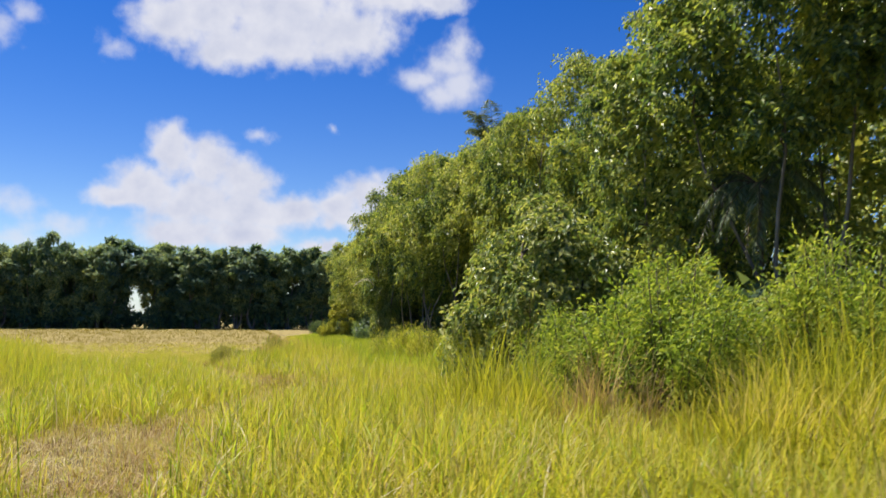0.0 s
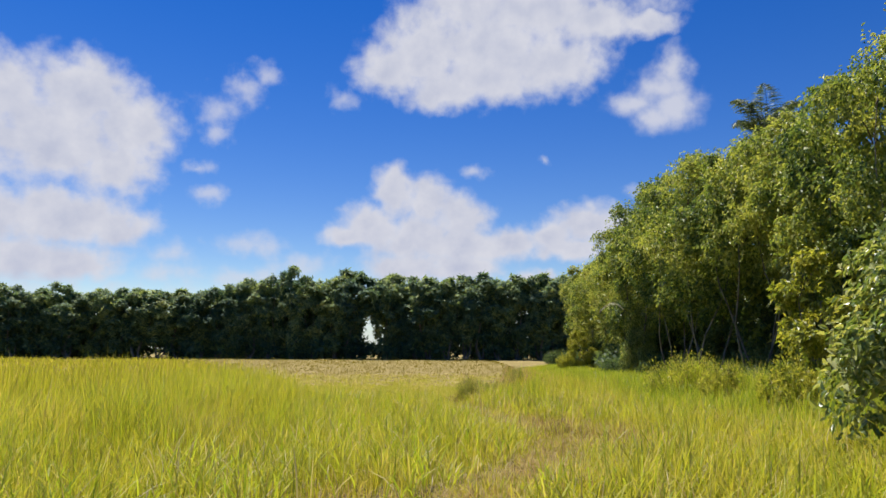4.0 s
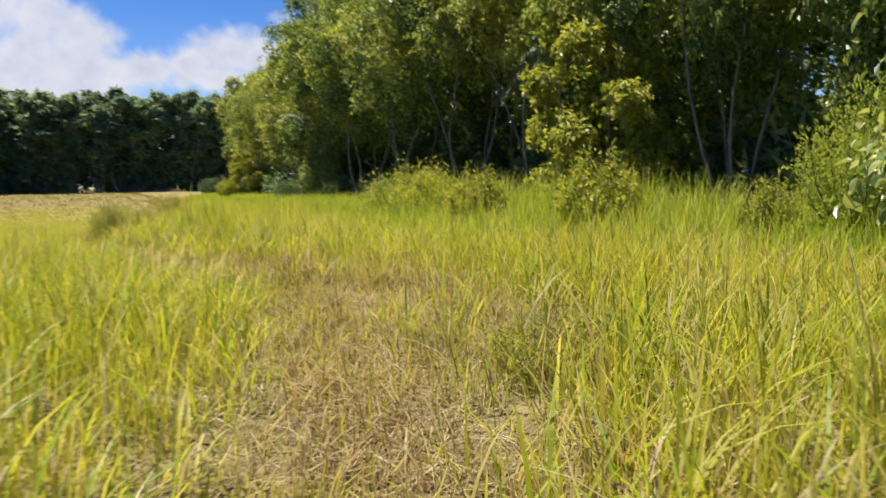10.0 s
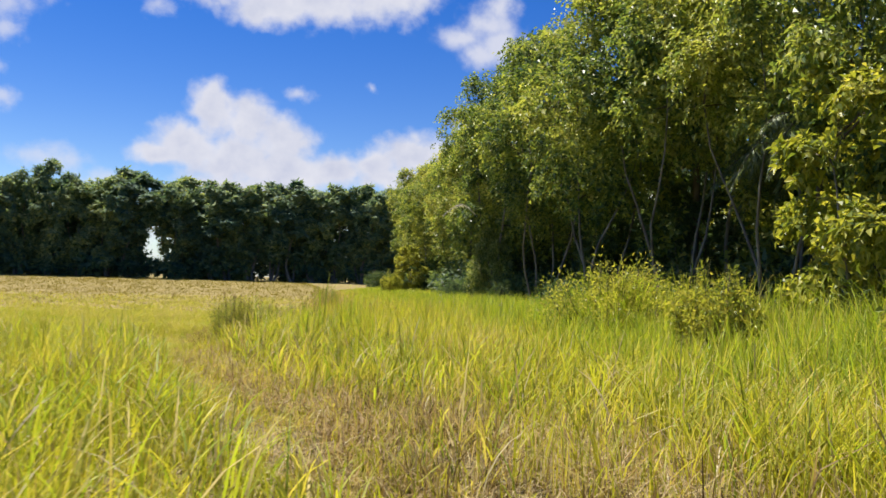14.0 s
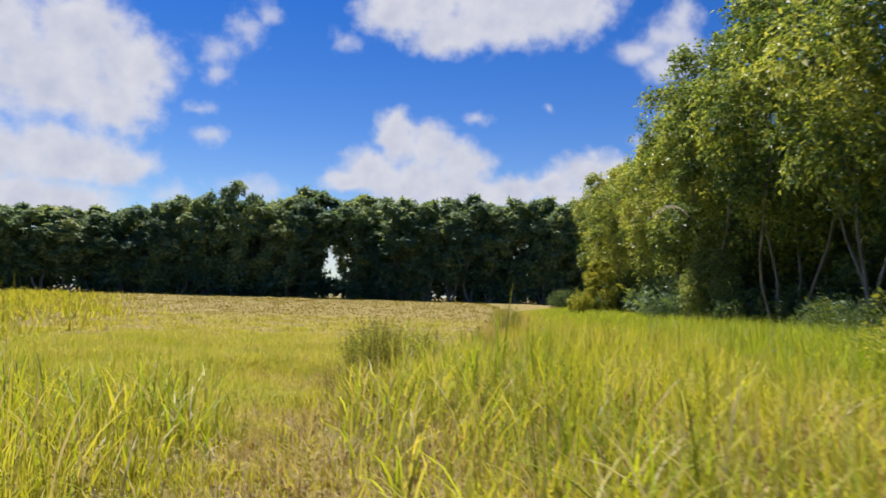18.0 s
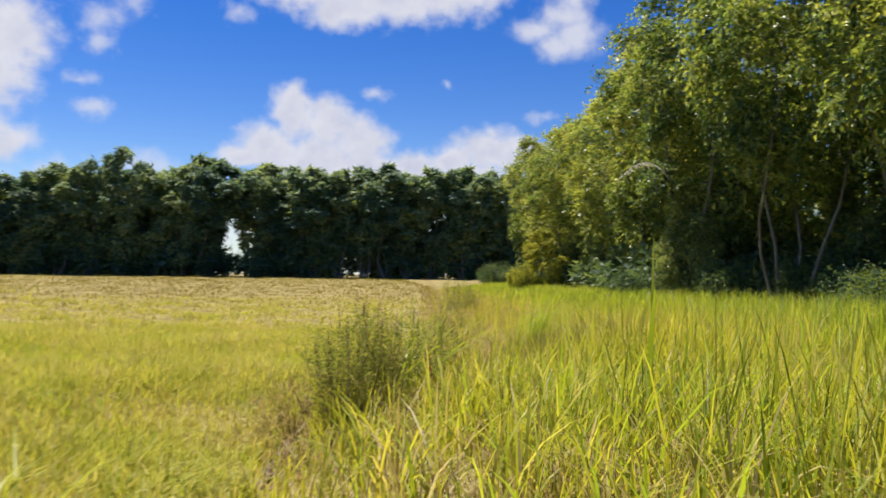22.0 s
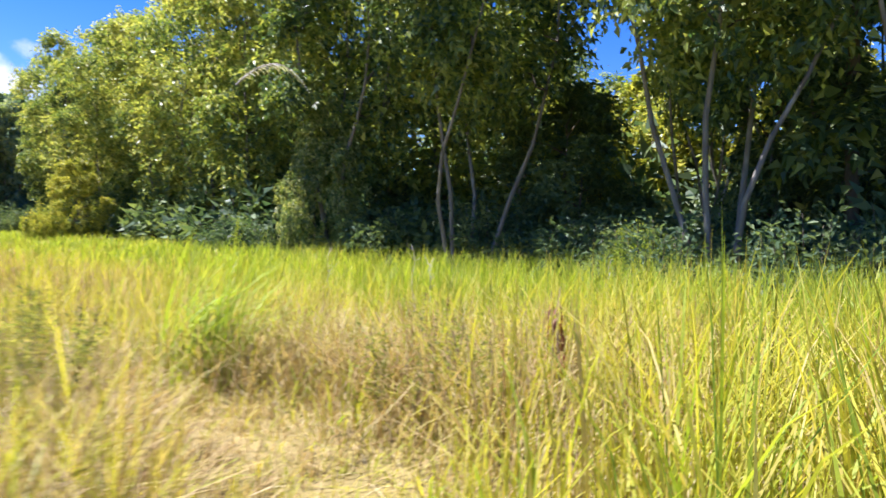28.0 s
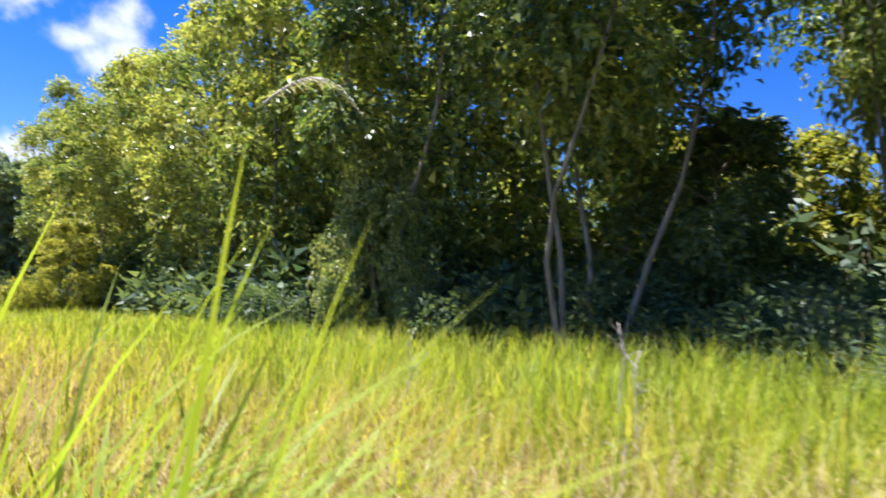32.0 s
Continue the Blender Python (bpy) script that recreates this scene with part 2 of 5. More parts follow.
def solid_mat(name, stops, scale=6.0, rough=0.85, bump=0.4, bump_scale=30.0, stretch=(1, 1, 1)):
    m, N, L = node_mat(name)
    tc = N("ShaderNodeTexCoord")
    mp = N("ShaderNodeMapping")
    mp.inputs["Scale"].default_value = stretch
    L(tc.outputs["Object"], mp.inputs[0])
    n1 = N("ShaderNodeTexNoise")
    n1.inputs["Scale"].default_value, n1.inputs["Detail"].default_value = scale, 6
    L(mp.outputs[0], n1.inputs["Vector"])
    r = ramp(N, stops)
    L(n1.outputs[0], r.inputs[0])
    n2 = N("ShaderNodeTexNoise")
    n2.inputs["Scale"].default_value, n2.inputs["Detail"].default_value = bump_scale, 4
    L(mp.outputs[0], n2.inputs["Vector"])
    b = N("ShaderNodeBump")
    b.inputs["Strength"].default_value, b.inputs["Distance"].default_value = bump, 0.03
    L(n2.outputs[0], b.inputs["Height"])
    p = N("ShaderNodeBsdfPrincipled")
    p.inputs["Roughness"].default_value = rough
    L(r.outputs[0], p.inputs["Base Color"])
    L(b.outputs[0], p.inputs["Normal"])
    o = N("ShaderNodeOutputMaterial")
    L(p.outputs[0], o.inputs[0])
    return m


def field_mat():
    """Soil coloured darker for shade between tall tufts; pale straw litter in the pasture."""
    m, N, L = node_mat("field_soil")
    geo = N("ShaderNodeNewGeometry")
    n1 = N("ShaderNodeTexNoise")
    n1.inputs["Scale"].default_value, n1.inputs["Detail"].default_value = 1.2, 8
    L(geo.outputs["Position"], n1.inputs["Vector"])
    soil = ramp(N, [(0.3, (0.085, 0.066, 0.032)), (0.5, (0.155, 0.125, 0.056)), (0.7, (0.23, 0.19, 0.085))])
    litter = ramp(N, [(0.3, (0.15, 0.118, 0.048)), (0.5, (0.215, 0.172, 0.068)), (0.7, (0.28, 0.225, 0.095))])
    L(n1.outputs[0], soil.inputs[0])
    L(n1.outputs[0], litter.inputs[0])
    sep = N("ShaderNodeSeparateXYZ")
    L(geo.outputs["Position"], sep.inputs[0])
    edge = N("ShaderNodeMapRange")
    edge.interpolation_type = "SMOOTHSTEP"
    L(sep.outputs[1], edge.inputs[0])
    edge.inputs[1].default_value, edge.inputs[2].default_value = 30.5, 35.0
    mix = N("ShaderNodeMix")
    mix.data_type = "RGBA"
    L(edge.outputs[0], mix.inputs["Factor"])
    L(soil.outputs[0], mix.inputs["A"])
    L(litter.outputs[0], mix.inputs["B"])
    n2 = N("ShaderNodeTexNoise")
    n2.inputs["Scale"].default_value, n2.inputs["Detail"].default_value = 30, 4
    L(geo.outputs["Position"], n2.inputs["Vector"])
    b = N("ShaderNodeBump")
    b.inputs["Strength"].default_value, b.inputs["Distance"].default_value = 0.9, 0.03
    L(n2.outputs[0], b.inputs["Height"])
    p = N("ShaderNodeBsdfPrincipled")
    p.inputs["Roughness"].default_value, p.inputs["Specular IOR Level"].default_value = 1.0, 0.05
    L(mix.outputs["Result"], p.inputs["Base Color"])
    L(b.outputs[0], p.inputs["Normal"])
    o = N("ShaderNodeOutputMaterial")
    L(p.outputs[0], o.inputs[0])
    return m


M_SOIL = field_mat()
M_DIRT = solid_mat("trodden_dirt", [(0.3, (0.101, 0.066, 0.047)), (0.7, (0.187, 0.133, 0.094))], 5, 0.95, 0.8, 25)
M_BARK = solid_mat("pale_bark", [(0.3, (0.095, 0.082, 0.066)), (0.55, (0.19, 0.170, 0.145)), (0.75, (0.32, 0.29, 0.25))], 5, 0.9, 0.6, 22, (1, 1, 0.25))
M_TWIG = solid_mat("dark_twig", [(0.3, (0.06, 0.045, 0.03)), (0.7, (0.14, 0.11, 0.075))], 9, 0.9, 0.4, 30, (1, 1, 0.25))
M_STALK = solid_mat("dry_stalk", [(0.3, (0.16, 0.10, 0.055)), (0.7, (0.34, 0.25, 0.14))], 9, 0.85, 0.3, 40, (1, 1, 0.2))
M_WEED_STEM = solid_mat("weed_stem", [(0.3, (0.10, 0.10, 0.035)), (0.7, (0.22, 0.19, 0.08))], 9, 0.85, 0.3, 40, (1, 1, 0.2))
M_STALK_PALE = solid_mat("bleached_stalk", [(0.3, (0.28, 0.24, 0.19)), (0.7, (0.48, 0.43, 0.36))], 9, 0.85, 0.3, 40, (1, 1, 0.2))
M_LEAF = leaf_mat("grove_leaf", [(0.0, (0.052, 0.098, 0.048)), (0.32, (0.142, 0.202, 0.064)), (0.6, (0.275, 0.322, 0.080)), (1.0, (0.48, 0.475, 0.15))], 0.43, 0.42, 0.6, 0.4, (1.24, 1.22, 0.5), spec=0.4, single=0.8)
M_GLOSSY = leaf_mat("glossy_leaf", [(0.0, (0.070, 0.125, 0.044)), (0.5, (0.175, 0.235, 0.068)), (1.0, (0.46, 0.47, 0.20))], 0.42, 0.36, 0.3, 0.8, (1.3, 1.22, 0.5), spec=0.6, single=0.9)
# darker, bluer leaf colour that stands in for the shade inside the grove
M_SHADE_LEAF = leaf_mat("shade_dark_leaf", [(0.0, (0.048, 0.088, 0.050)), (0.5, (0.095, 0.150, 0.074)), (1.0, (0.18, 0.23, 0.09))], 0.38, 0.5, 0.4, 0.6, spec=0.3)
# blue raised in this leaf colour to imitate haze and sky-lit shade
M_LEAF_FAR_HAZED = leaf_mat("far_leaf_hazed", [(0.05, (0.052, 0.108, 0.088)), (0.45, (0.130, 0.205, 0.120)), (0.95, (0.37, 0.42, 0.18))], 0.42, 0.62, 0.4, 0.25, (1.35, 1.25, 0.6), spec=0.12, single=0.6)
M_LEAF_YELLOW = leaf_mat("yellow_green_leaf", [(0.05, (0.140, 0.190, 0.036)), (0.5, (0.29, 0.32, 0.055)), (0.95, (0.48, 0.46, 0.11))], 0.48, 0.4, 0.3, 0.6, (1.3, 1.2, 0.5))
M_FEATHER = leaf_mat("feathery_leaf", [(0.05, (0.14, 0.22, 0.036)), (0.5, (0.27, 0.35, 0.052)), (0.95, (0.44, 0.46, 0.09))], 0.5, 0.55, 0.3, 0.8, spec=0.2)
M_PALM = leaf_mat("palm_leaf", [(0.1, (0.075, 0.115, 0.060)), (0.9, (0.19, 0.225, 0.115))], 0.35, 0.45, 0.2, 0.8, spec=0.35)
M_PALM_DRY = leaf_mat("dry_palm_leaf", [(0.1, (0.42, 0.40, 0.31)), (0.9, (0.62, 0.60, 0.50))], 0.35, 0.5, 0.2, 2)
M_TALL = leaf_mat("tall_grass", [(0.0, (0.215, 0.248, 0.027)), (0.4, (0.355, 0.362, 0.040)), (0.72, (0.465, 0.430, 0.064)), (0.9, (0.500, 0.425, 0.125)), (1.0, (0.50, 0.405, 0.18))], 0.5, 0.55, 0.5, 0.8, (1.25, 1.2, 0.5), 0.15, 0.8)
M_LUSH = leaf_mat("lush_grass", [(0.0, (0.155, 0.235, 0.025)), (0.5, (0.290, 0.360, 0.038)), (0.9, (0.415, 0.425, 0.058)), (1.0, (0.480, 0.425, 0.13))], 0.5, 0.48, 0.35, 0.5, (1.24, 1.24, 0.5), 0.18)
M_DRY = leaf_mat("dry_grass", [(0.0, (0.210, 0.145, 0.068)), (0.4, (0.350, 0.260, 0.120)), (0.7, (0.460, 0.370, 0.185)), (1.0, (0.380, 0.360, 0.070))], 0.42, 0.6, 0.35, 0.7, (1.2, 1.1, 0.65), 0.12)
M_STRAW = leaf_mat("pale_straw", [(0.0, (0.330, 0.270, 0.130)), (0.5, (0.500, 0.430, 0.225)), (1.0, (0.60, 0.53, 0.33))], 0.4, 0.5, 0.3, 0.9, (1.15, 1.08, 0.7), 0.2)
M_FIELD = leaf_mat("pasture_grass", [(0.0, (0.300, 0.330, 0.042)), (0.35, (0.405, 0.390, 0.070)), (0.7, (0.475, 0.420, 0.115)), (1.0, (0.505, 0.420, 0.185))], 0.45, 0.7, 0.5, 0.7, (1.2, 1.16, 0.6), 0.08)
M_STUBBLE = leaf_mat("dry_pasture", [(0.0, (0.165, 0.152, 0.030)), (0.5, (0.212, 0.184, 0.046)), (1.0, (0.262, 0.218, 0.07))], 0.4, 0.9, 0.4, 0.15, (1.2, 1.12, 0.55), 0.02)
M_WEED = leaf_mat("weed_leaf", [(0.0, (0.14, 0.185, 0.042)), (0.5, (0.27, 0.295, 0.066)), (1.0, (0.44, 0.39, 0.14))], 0.52, 0.6, 0.3, 2, spec=0.15)
M_BROWN = leaf_mat("dead_grass", [(0.0, (0.085, 0.058, 0.030)), (0.6, (0.20, 0.145, 0.065)), (1.0, (0.32, 0.25, 0.12))], 0.35, 0.7, 0.3, 2, spec=0.1)
M_HEAD = leaf_mat("weed_seed_head", [(0.0, (0.10, 0.065, 0.035)), (1.0, (0.26, 0.17, 0.09))], 0.2, 0.8, 0.2, 3)
M_RUST = leaf_mat("withered_leaf", [(0.0, (0.120, 0.042, 0.022)), (1.0, (0.235, 0.110, 0.055))], 0.4, 0.6, 0.2, 3, (1.3, 0.8, 0.5))


# ---------------------------------------------------------------- mesh makers
def mesh_from(name, verts, quads, tris, mats, smooth=False):
    me = bpy.data.meshes.new(name)
    verts = np.asarray(verts, np.float32).reshape(-1, 3)
    quads = np.asarray(quads, np.int32).reshape(-1, 4)
    tris = np.asarray(tris, np.int32).reshape(-1, 3)
    nl = quads.size + tris.size
    me.vertices.add(len(verts))
    me.vertices.foreach_set("co", verts.ravel())
    me.loops.add(nl)
    me.loops.foreach_set("vertex_index", np.concatenate([quads.ravel(), tris.ravel()]))
    me.polygons.add(len(quads) + len(tris))
    starts = np.concatenate([np.arange(len(quads)) * 4, quads.size + np.arange(len(tris)) * 3]).astype(np.int32)
    me.polygons.foreach_set("loop_start", starts)
    me.polygons.foreach_set("use_smooth", np.full(len(starts), smooth))
    for m in mats if isinstance(mats, (list, tuple)) else [mats]:
        me.materials.append(m)
    me.update()
    me.validate()
    return me


def part_np(name, data, mat, parent=None, label="", smooth=False):
    v, q, t = data
    ob = new(name, mesh_from(name, v, q, t, mat, smooth))
    if parent is not None:
        ob.parent = parent
    return tagged(ob, label)


def join(pieces):
    vs, qs, ts, n = [], [], [], 0
    for v, q, t in pieces:
        v = np.asarray(v, np.float32).reshape(-1, 3)
        vs.append(v)
        qs.append(np.asarray(q, np.int64).reshape(-1, 4) + n)
        ts.append(np.asarray(t, np.int64).reshape(-1, 3) + n)
        n += len(v)
    return np.concatenate(vs), np.concatenate(qs), np.concatenate(ts)


def tube(points, radii, sides=6):
    """A tapering, closed tube along points."""
    p = np.asarray(points, float)
    r = np.asarray(radii, float)
    d = np.gradient(p, axis=0)
    d /= np.linalg.norm(d, axis=1)[:, None] + 1e-9
    ref = np.array([0.31, 0.95, 0.05])
    a = np.cross(d, ref)
    a /= np.linalg.norm(a, axis=1)[:, None] + 1e-9
    b = np.cross(d, a)
    ang = np.arange(sides) * 2 * np.pi / sides
    ring = p[:, None] + r[:, None, None] * (np.cos(ang)[None, :, None] * a[:, None] + np.sin(ang)[None, :, None] * b[:, None])
    n = len(p)
    i, j = np.meshgrid(np.arange(n - 1), np.arange(sides), indexing="ij")
    k = (j + 1) % sides
    q = np.stack([i * sides + j, i * sides + k, (i + 1) * sides + k, (i + 1) * sides + j], -1).reshape(-1, 4)
    v = np.concatenate([ring.reshape(-1, 3), p[-1:] + d[-1:] * r[-1]])
    t = np.array([[(n - 1) * sides + s, (n - 1) * sides + (s + 1) % sides, n * sides] for s in range(sides)])
    return v, q, t


def unit(v):
    return v / (np.linalg.norm(v, axis=-1, keepdims=True) + 1e-9)


def leaves(rng, at, along, length, width, fold=0.25, droop=0.2, face=None, coarse=False, ovate=False):
    """Many leaves: each a folded four-sided blade that starts at `at` and points along; coarse ones, far off, have three sides."""
    n = len(at)
    along = unit(along)
    side = unit(np.cross(along, rng.normal(size=(n, 3)) if face is None else face))
    nor = np.cross(side, along)
    nor *= np.sign(nor[:, 2:3] + 1e-6) if face is None else np.sign(np.sum(nor * face, 1, keepdims=True) + 1e-6)
    L_, W_ = np.asarray(length)[:, None], np.asarray(width)[:, None]
    if coarse:
        v = np.stack([at - side * W_ * 0.5, at + side * W_ * 0.5, at + along * L_ - nor * L_ * droop], 1)
        return v.reshape(-1, 3), np.zeros((0, 4), int), np.arange(n * 3).reshape(n, 3)
    if ovate:
        p1, p2 = at + along * L_ * 0.28, at + along * L_ * 0.68 - nor * L_ * droop * 0.4
        lift = nor * W_ * fold
        v = np.stack([at, p1 + side * W_ * 0.46 + lift, p2 + side * W_ * 0.36 + lift, at + along * L_ - nor * L_ * droop, p2 - side * W_ * 0.36 + lift, p1 - side * W_ * 0.46 + lift], 1)
        o = (np.arange(n) * 6)[:, None]
        return v.reshape(-1, 3), np.concatenate([o + np.array([[0, 1, 2, 3]]), o + np.array([[0, 3, 4, 5]])]), np.zeros((0, 3), int)
    mid = at + along * L_ * 0.45
    v = np.stack([at, mid + side * W_ * 0.5 + nor * W_ * fold, at + along * L_ - nor * L_ * droop, mid - side * W_ * 0.5 + nor * W_ * fold], 1)
    q = np.arange(n * 4).reshape(n, 4)
    return v.reshape(-1, 3), q, np.zeros((0, 3), int)


def blades(rng, xy, ground_z, height, width, bend=0.5, levels=3, spread=None):
    """Grass blades: bent strips that narrow to a point."""
    n = len(xy)
    phi = rng.uniform(0, 2 * np.pi, n) if spread is None else spread
    out = np.stack([np.cos(phi), np.sin(phi), np.zeros(n)], 1)
    psi = phi + np.pi / 2 + rng.normal(0, 0.5, n)
    side = np.stack([np.cos(psi), np.sin(psi), np.zeros(n)], 1)
    b = np.abs(rng.normal(bend, bend * 0.5, n))
    base = np.stack([xy[:, 0], xy[:, 1], ground_z], 1)
    ss = {1: [0, 1.0], 2: [0, 0.55, 1.0], 3: [0, 0.45, 0.8, 1.0]}.get(levels, np.linspace(0, 1, levels + 1))
    ww = {1: [1.0], 2: [0.9, 0.8], 3: [0.75, 1.0, 0.62]}.get(levels, [0.7 + 0.3 * math.sin(math.pi * s) - 0.45 * s ** 3 for s in np.arange(levels) / levels])
    vs = []
    for s, w in zip(ss, ww + [0]):
        c = base + out * (b * s * s * height * 0.75)[:, None] + np.array([0, 0, 1.0]) * (height * (s - 0.30 * b * s ** 3))[:, None]
        if w:
            vs += [c - side * (width * w * 0.5)[:, None], c + side * (width * w * 0.5)[:, None]]
        else:
            vs.append(c)
    k = len(vs)
    v = np.stack(vs, 1).reshape(-1, 3)
    o = (np.arange(n) * k)[:, None]
    quads = [o + np.array([[2 * i, 2 * i + 1, 2 * i + 3, 2 * i + 2]]) for i in range(levels - 1)]
    return v, np.concatenate(quads) if quads else np.zeros((0, 4), int), o + np.array([[k - 3, k - 2, k - 1]])


# ---------------------------------------------------------------- ground
def sm(v):
    v = np.clip(v, 0, 1)
    return v * v * (3 - 2 * v)


def ground_z(x, y):
    x, y = np.asarray(x, float), np.asarray(y, float)
    z = np.interp(y, [-60, -3, 5, 12, 20, 31, 45, 62, 100, 150], [0.5, 0.45, 0.3, 0.12, 0.0, 0.0, 0.0, 0.2, 0.9, 0.9])
    z = z - 0.34 * sm((x - 1.0) / 2.0) * sm((y - 33.0) / 4.0) * (1 - sm((x - 8) / 5)) * (1 - sm((y - 46) / 8))
    z = z - 0.22 * np.exp(-((y - 34.0) / 2.2) ** 2 - ((x - 0.1) / 1.6) ** 2)
    z = z + 0.03 * np.sin(x * 1.3 + 0.7 * y) * np.cos(0.9 * y - x * 0.4)
    return z


TRACK = [(-1.2, -6), (-1.0, 4), (-0.8, 9), (-0.4, 13), (1.1, 16), (2.0, 20), (2.1, 24), (1.3, 27), (0.3, 30.5), (0.25, 34), (0.9, 37),
         (1.7, 39.2), (2.7, 43.5), (3.4, 47), (4.8, 55), (6.4, 66), (8.0, 80)]
TRACK_Y = np.array([p[1] for p in TRACK])
TRACK_X = np.array([p[0] for p in TRACK])


def track_x(y):
    return np.interp(y, TRACK_Y, TRACK_X)


def make_ground():
    xs = np.unique(np.concatenate([np.linspace(-2500, -120, 14), np.linspace(-120, -14, 50), np.linspace(-14, 16, 91), np.linspace(16, 120, 40), np.linspace(120, 2500, 14)]))
    ys = np.unique(np.concatenate([np.linspace(-2500, -60, 12), np.linspace(-60, -6, 20), np.linspace(-6, 60, 150), np.linspace(60, 150, 50), np.linspace(150, 2500, 14)]))
    X, Y = np.meshgrid(xs, ys)
    rng = np.random.default_rng(3)
    Z = ground_z(X, Y)
    d = np.abs(X - track_x(Y))
    Z -= 0.07 * np.exp(-(d / 0.4) ** 2)
    Z += rng.normal(0, 0.012, Z.shape) * (np.abs(X) < 30)
    nx, ny = len(xs), len(ys)
    i, j = np.meshgrid(np.arange(ny - 1), np.arange(nx - 1), indexing="ij")
    q = np.stack([i * nx + j, i * nx + j + 1, (i + 1) * nx + j + 1, (i + 1) * nx + j], -1).reshape(-1, 4)
    g = part_np("ground", (np.stack([X, Y, Z], -1), q, []), M_SOIL, smooth=True)
    tagged(g, "flat field of dry soil under the grass", "ground", kind="structure")
    # trodden strip, laid just above the soil
    yy = np.arange(29.6, 47, 0.2)
    w = 0.045 + 0.03 * np.exp(-((yy - 38.5) / 2.5) ** 2) + 0.02 * np.sin(yy * 1.7) + 0.015 * np.sin(yy * 4.1) + 0.2 * np.exp(-((yy - 30.9) / 0.6) ** 2) + 0.06 * np.exp(-((yy - 42) / 2.5) ** 2)
    off = np.linspace(-1, 1, 7)
    X = track_x(yy)[:, None] + off[None] * w[:, None] + rng.normal(0, 0.02, (len(yy), 7))
    Y = np.repeat(yy[:, None], 7, 1)
    Z = ground_z(X, Y) - 0.045 + 0.03 * (1 - off[None] ** 2) + rng.normal(0, 0.006, X.shape)
    Z[:, [0, -1]] -= 0.05
    i, j = np.meshgrid(np.arange(len(yy) - 1), np.arange(6), indexing="ij")
    q = np.stack([i * 7 + j, i * 7 + j + 1, (i + 1) * 7 + j + 1, (i + 1) * 7 + j], -1).reshape(-1, 4)
    p = part_np("path", (np.stack([X, Y, Z], -1), q, []), M_DIRT, smooth=True)
    tagged(p, "narrow trodden footpath of bare brown earth", "path", kind="structure")


make_ground()


# ---------------------------------------------------------------- trees
def tree_data(seed, H, R, clear, lobes, sprays, leaf, stems=3, spread=0.35, thick=0.10, per=11, core=22, skirt=0.62, ovate=False, coarse=False, twist=1.0, lump=(0.22, 0.42), dome=0.4):
    """Stems, boughs and leaves of one tree, its foot at the origin. The crown is a heap of rounded lobes; each lobe carries leafy sprays on its outside
    and larger shaded leaves within."""
    rng = np.random.default_rng(seed)
    trunks, ends = [], []
    for s in range(stems):
        a = 2 * np.pi * s / stems + rng.uniform(-0.5, 0.5)
        out = spread * R * rng.uniform(0.5, 1.1) * (stems > 1)
        top = np.array([np.cos(a) * out, np.sin(a) * out, H * rng.uniform(0.6, 0.76)])
        k = np.linspace(0, 1, 9)[:, None]
        foot = np.array([np.cos(a), np.sin(a), 0]) * 0.14 * (stems > 1) + np.array([0, 0, -0.15])
        bow = np.array([np.cos(a + 1.2), np.sin(a + 1.2), 0]) * rng.uniform(-0.4, 0.4) * twist
        pts = foot + (top - foot) * k + np.array([np.cos(a), np.sin(a), 0]) * out * 0.3 * np.sin(np.pi * k) + bow * np.sin(2 * np.pi * k) + rng.normal(0, 0.04, (9, 3))
        trunks.append(tube(pts, thick * rng.uniform(0.75, 1.15) * (1 - 0.82 * k[:, 0]), 8))
        ends.append(pts)
    every = np.concatenate([e[3:] for e in ends])
    # centres and radii of the lobes
    u = (np.arange(lobes) + rng.uniform(0.15, 0.85, lobes)) / lobes
    la = np.arange(lobes) * 2.399 + rng.uniform(-0.6, 0.6, lobes)
    hull = np.where(u < dome, skirt + (1 - skirt) * np.sin(np.pi / 2 * u / dome), np.sqrt(np.clip(1 - ((u - dome) / (1.04 - dome)) ** 2, 0, 1)))
    lrad = R * rng.uniform(*lump, lobes) * (0.85 + 0.15 * hull)
    lr = np.maximum(hull * R * rng.uniform(0.72, 1.18, lobes) - lrad, 0)
    lobe = np.stack([np.cos(la) * lr, np.sin(la) * lr, clear + lrad * 0.7 + (H - clear - 1.5 * lrad) * u], 1)
    outward = unit((lobe - np.array([0, 0, clear + 0.42 * (H - clear)])) * np.array([1, 1, 0.7]) + 1e-3)
    boughs = []
    for c in lobe if not coarse else ():
        below = every[every[:, 2] < c[2] + 0.2]
        if not len(below):
            continue
        p0 = below[np.argmin(np.linalg.norm(below - c, axis=1) + 0.4 * np.abs(below[:, 2] - c[2] + 0.8))]
        k = np.linspace(0, 1, 6)[:, None]
        pts = p0 + (c - p0) * k + np.array([0, 0, 0.12]) * np.sin(np.pi * k) * np.linalg.norm(c - p0) + rng.normal(0, 0.04, (6, 3))
        boughs.append(tube(pts, thick * 0.42 * (1 - 0.8 * k[:, 0]), 5))
    # sprays over the outside of each lobe
    n = lobes * sprays
    li = np.repeat(np.arange(lobes), sprays)
    d = unit(rng.normal(size=(n, 3)) + 0.7 * outward[li] + np.array([0, 0, 0.55]))
    bumps = 1 + 0.16 * np.sin(5 * d[:, 0] + li) * np.sin(5 * d[:, 1] + 2 * li) + 0.1 * np.sin(9 * d[:, 2] + 3 * li)
    start = lobe[li] + d * (lrad[li] * bumps * rng.uniform(0.5, 1.0, n))[:, None] * np.array([1, 1, 0.72])
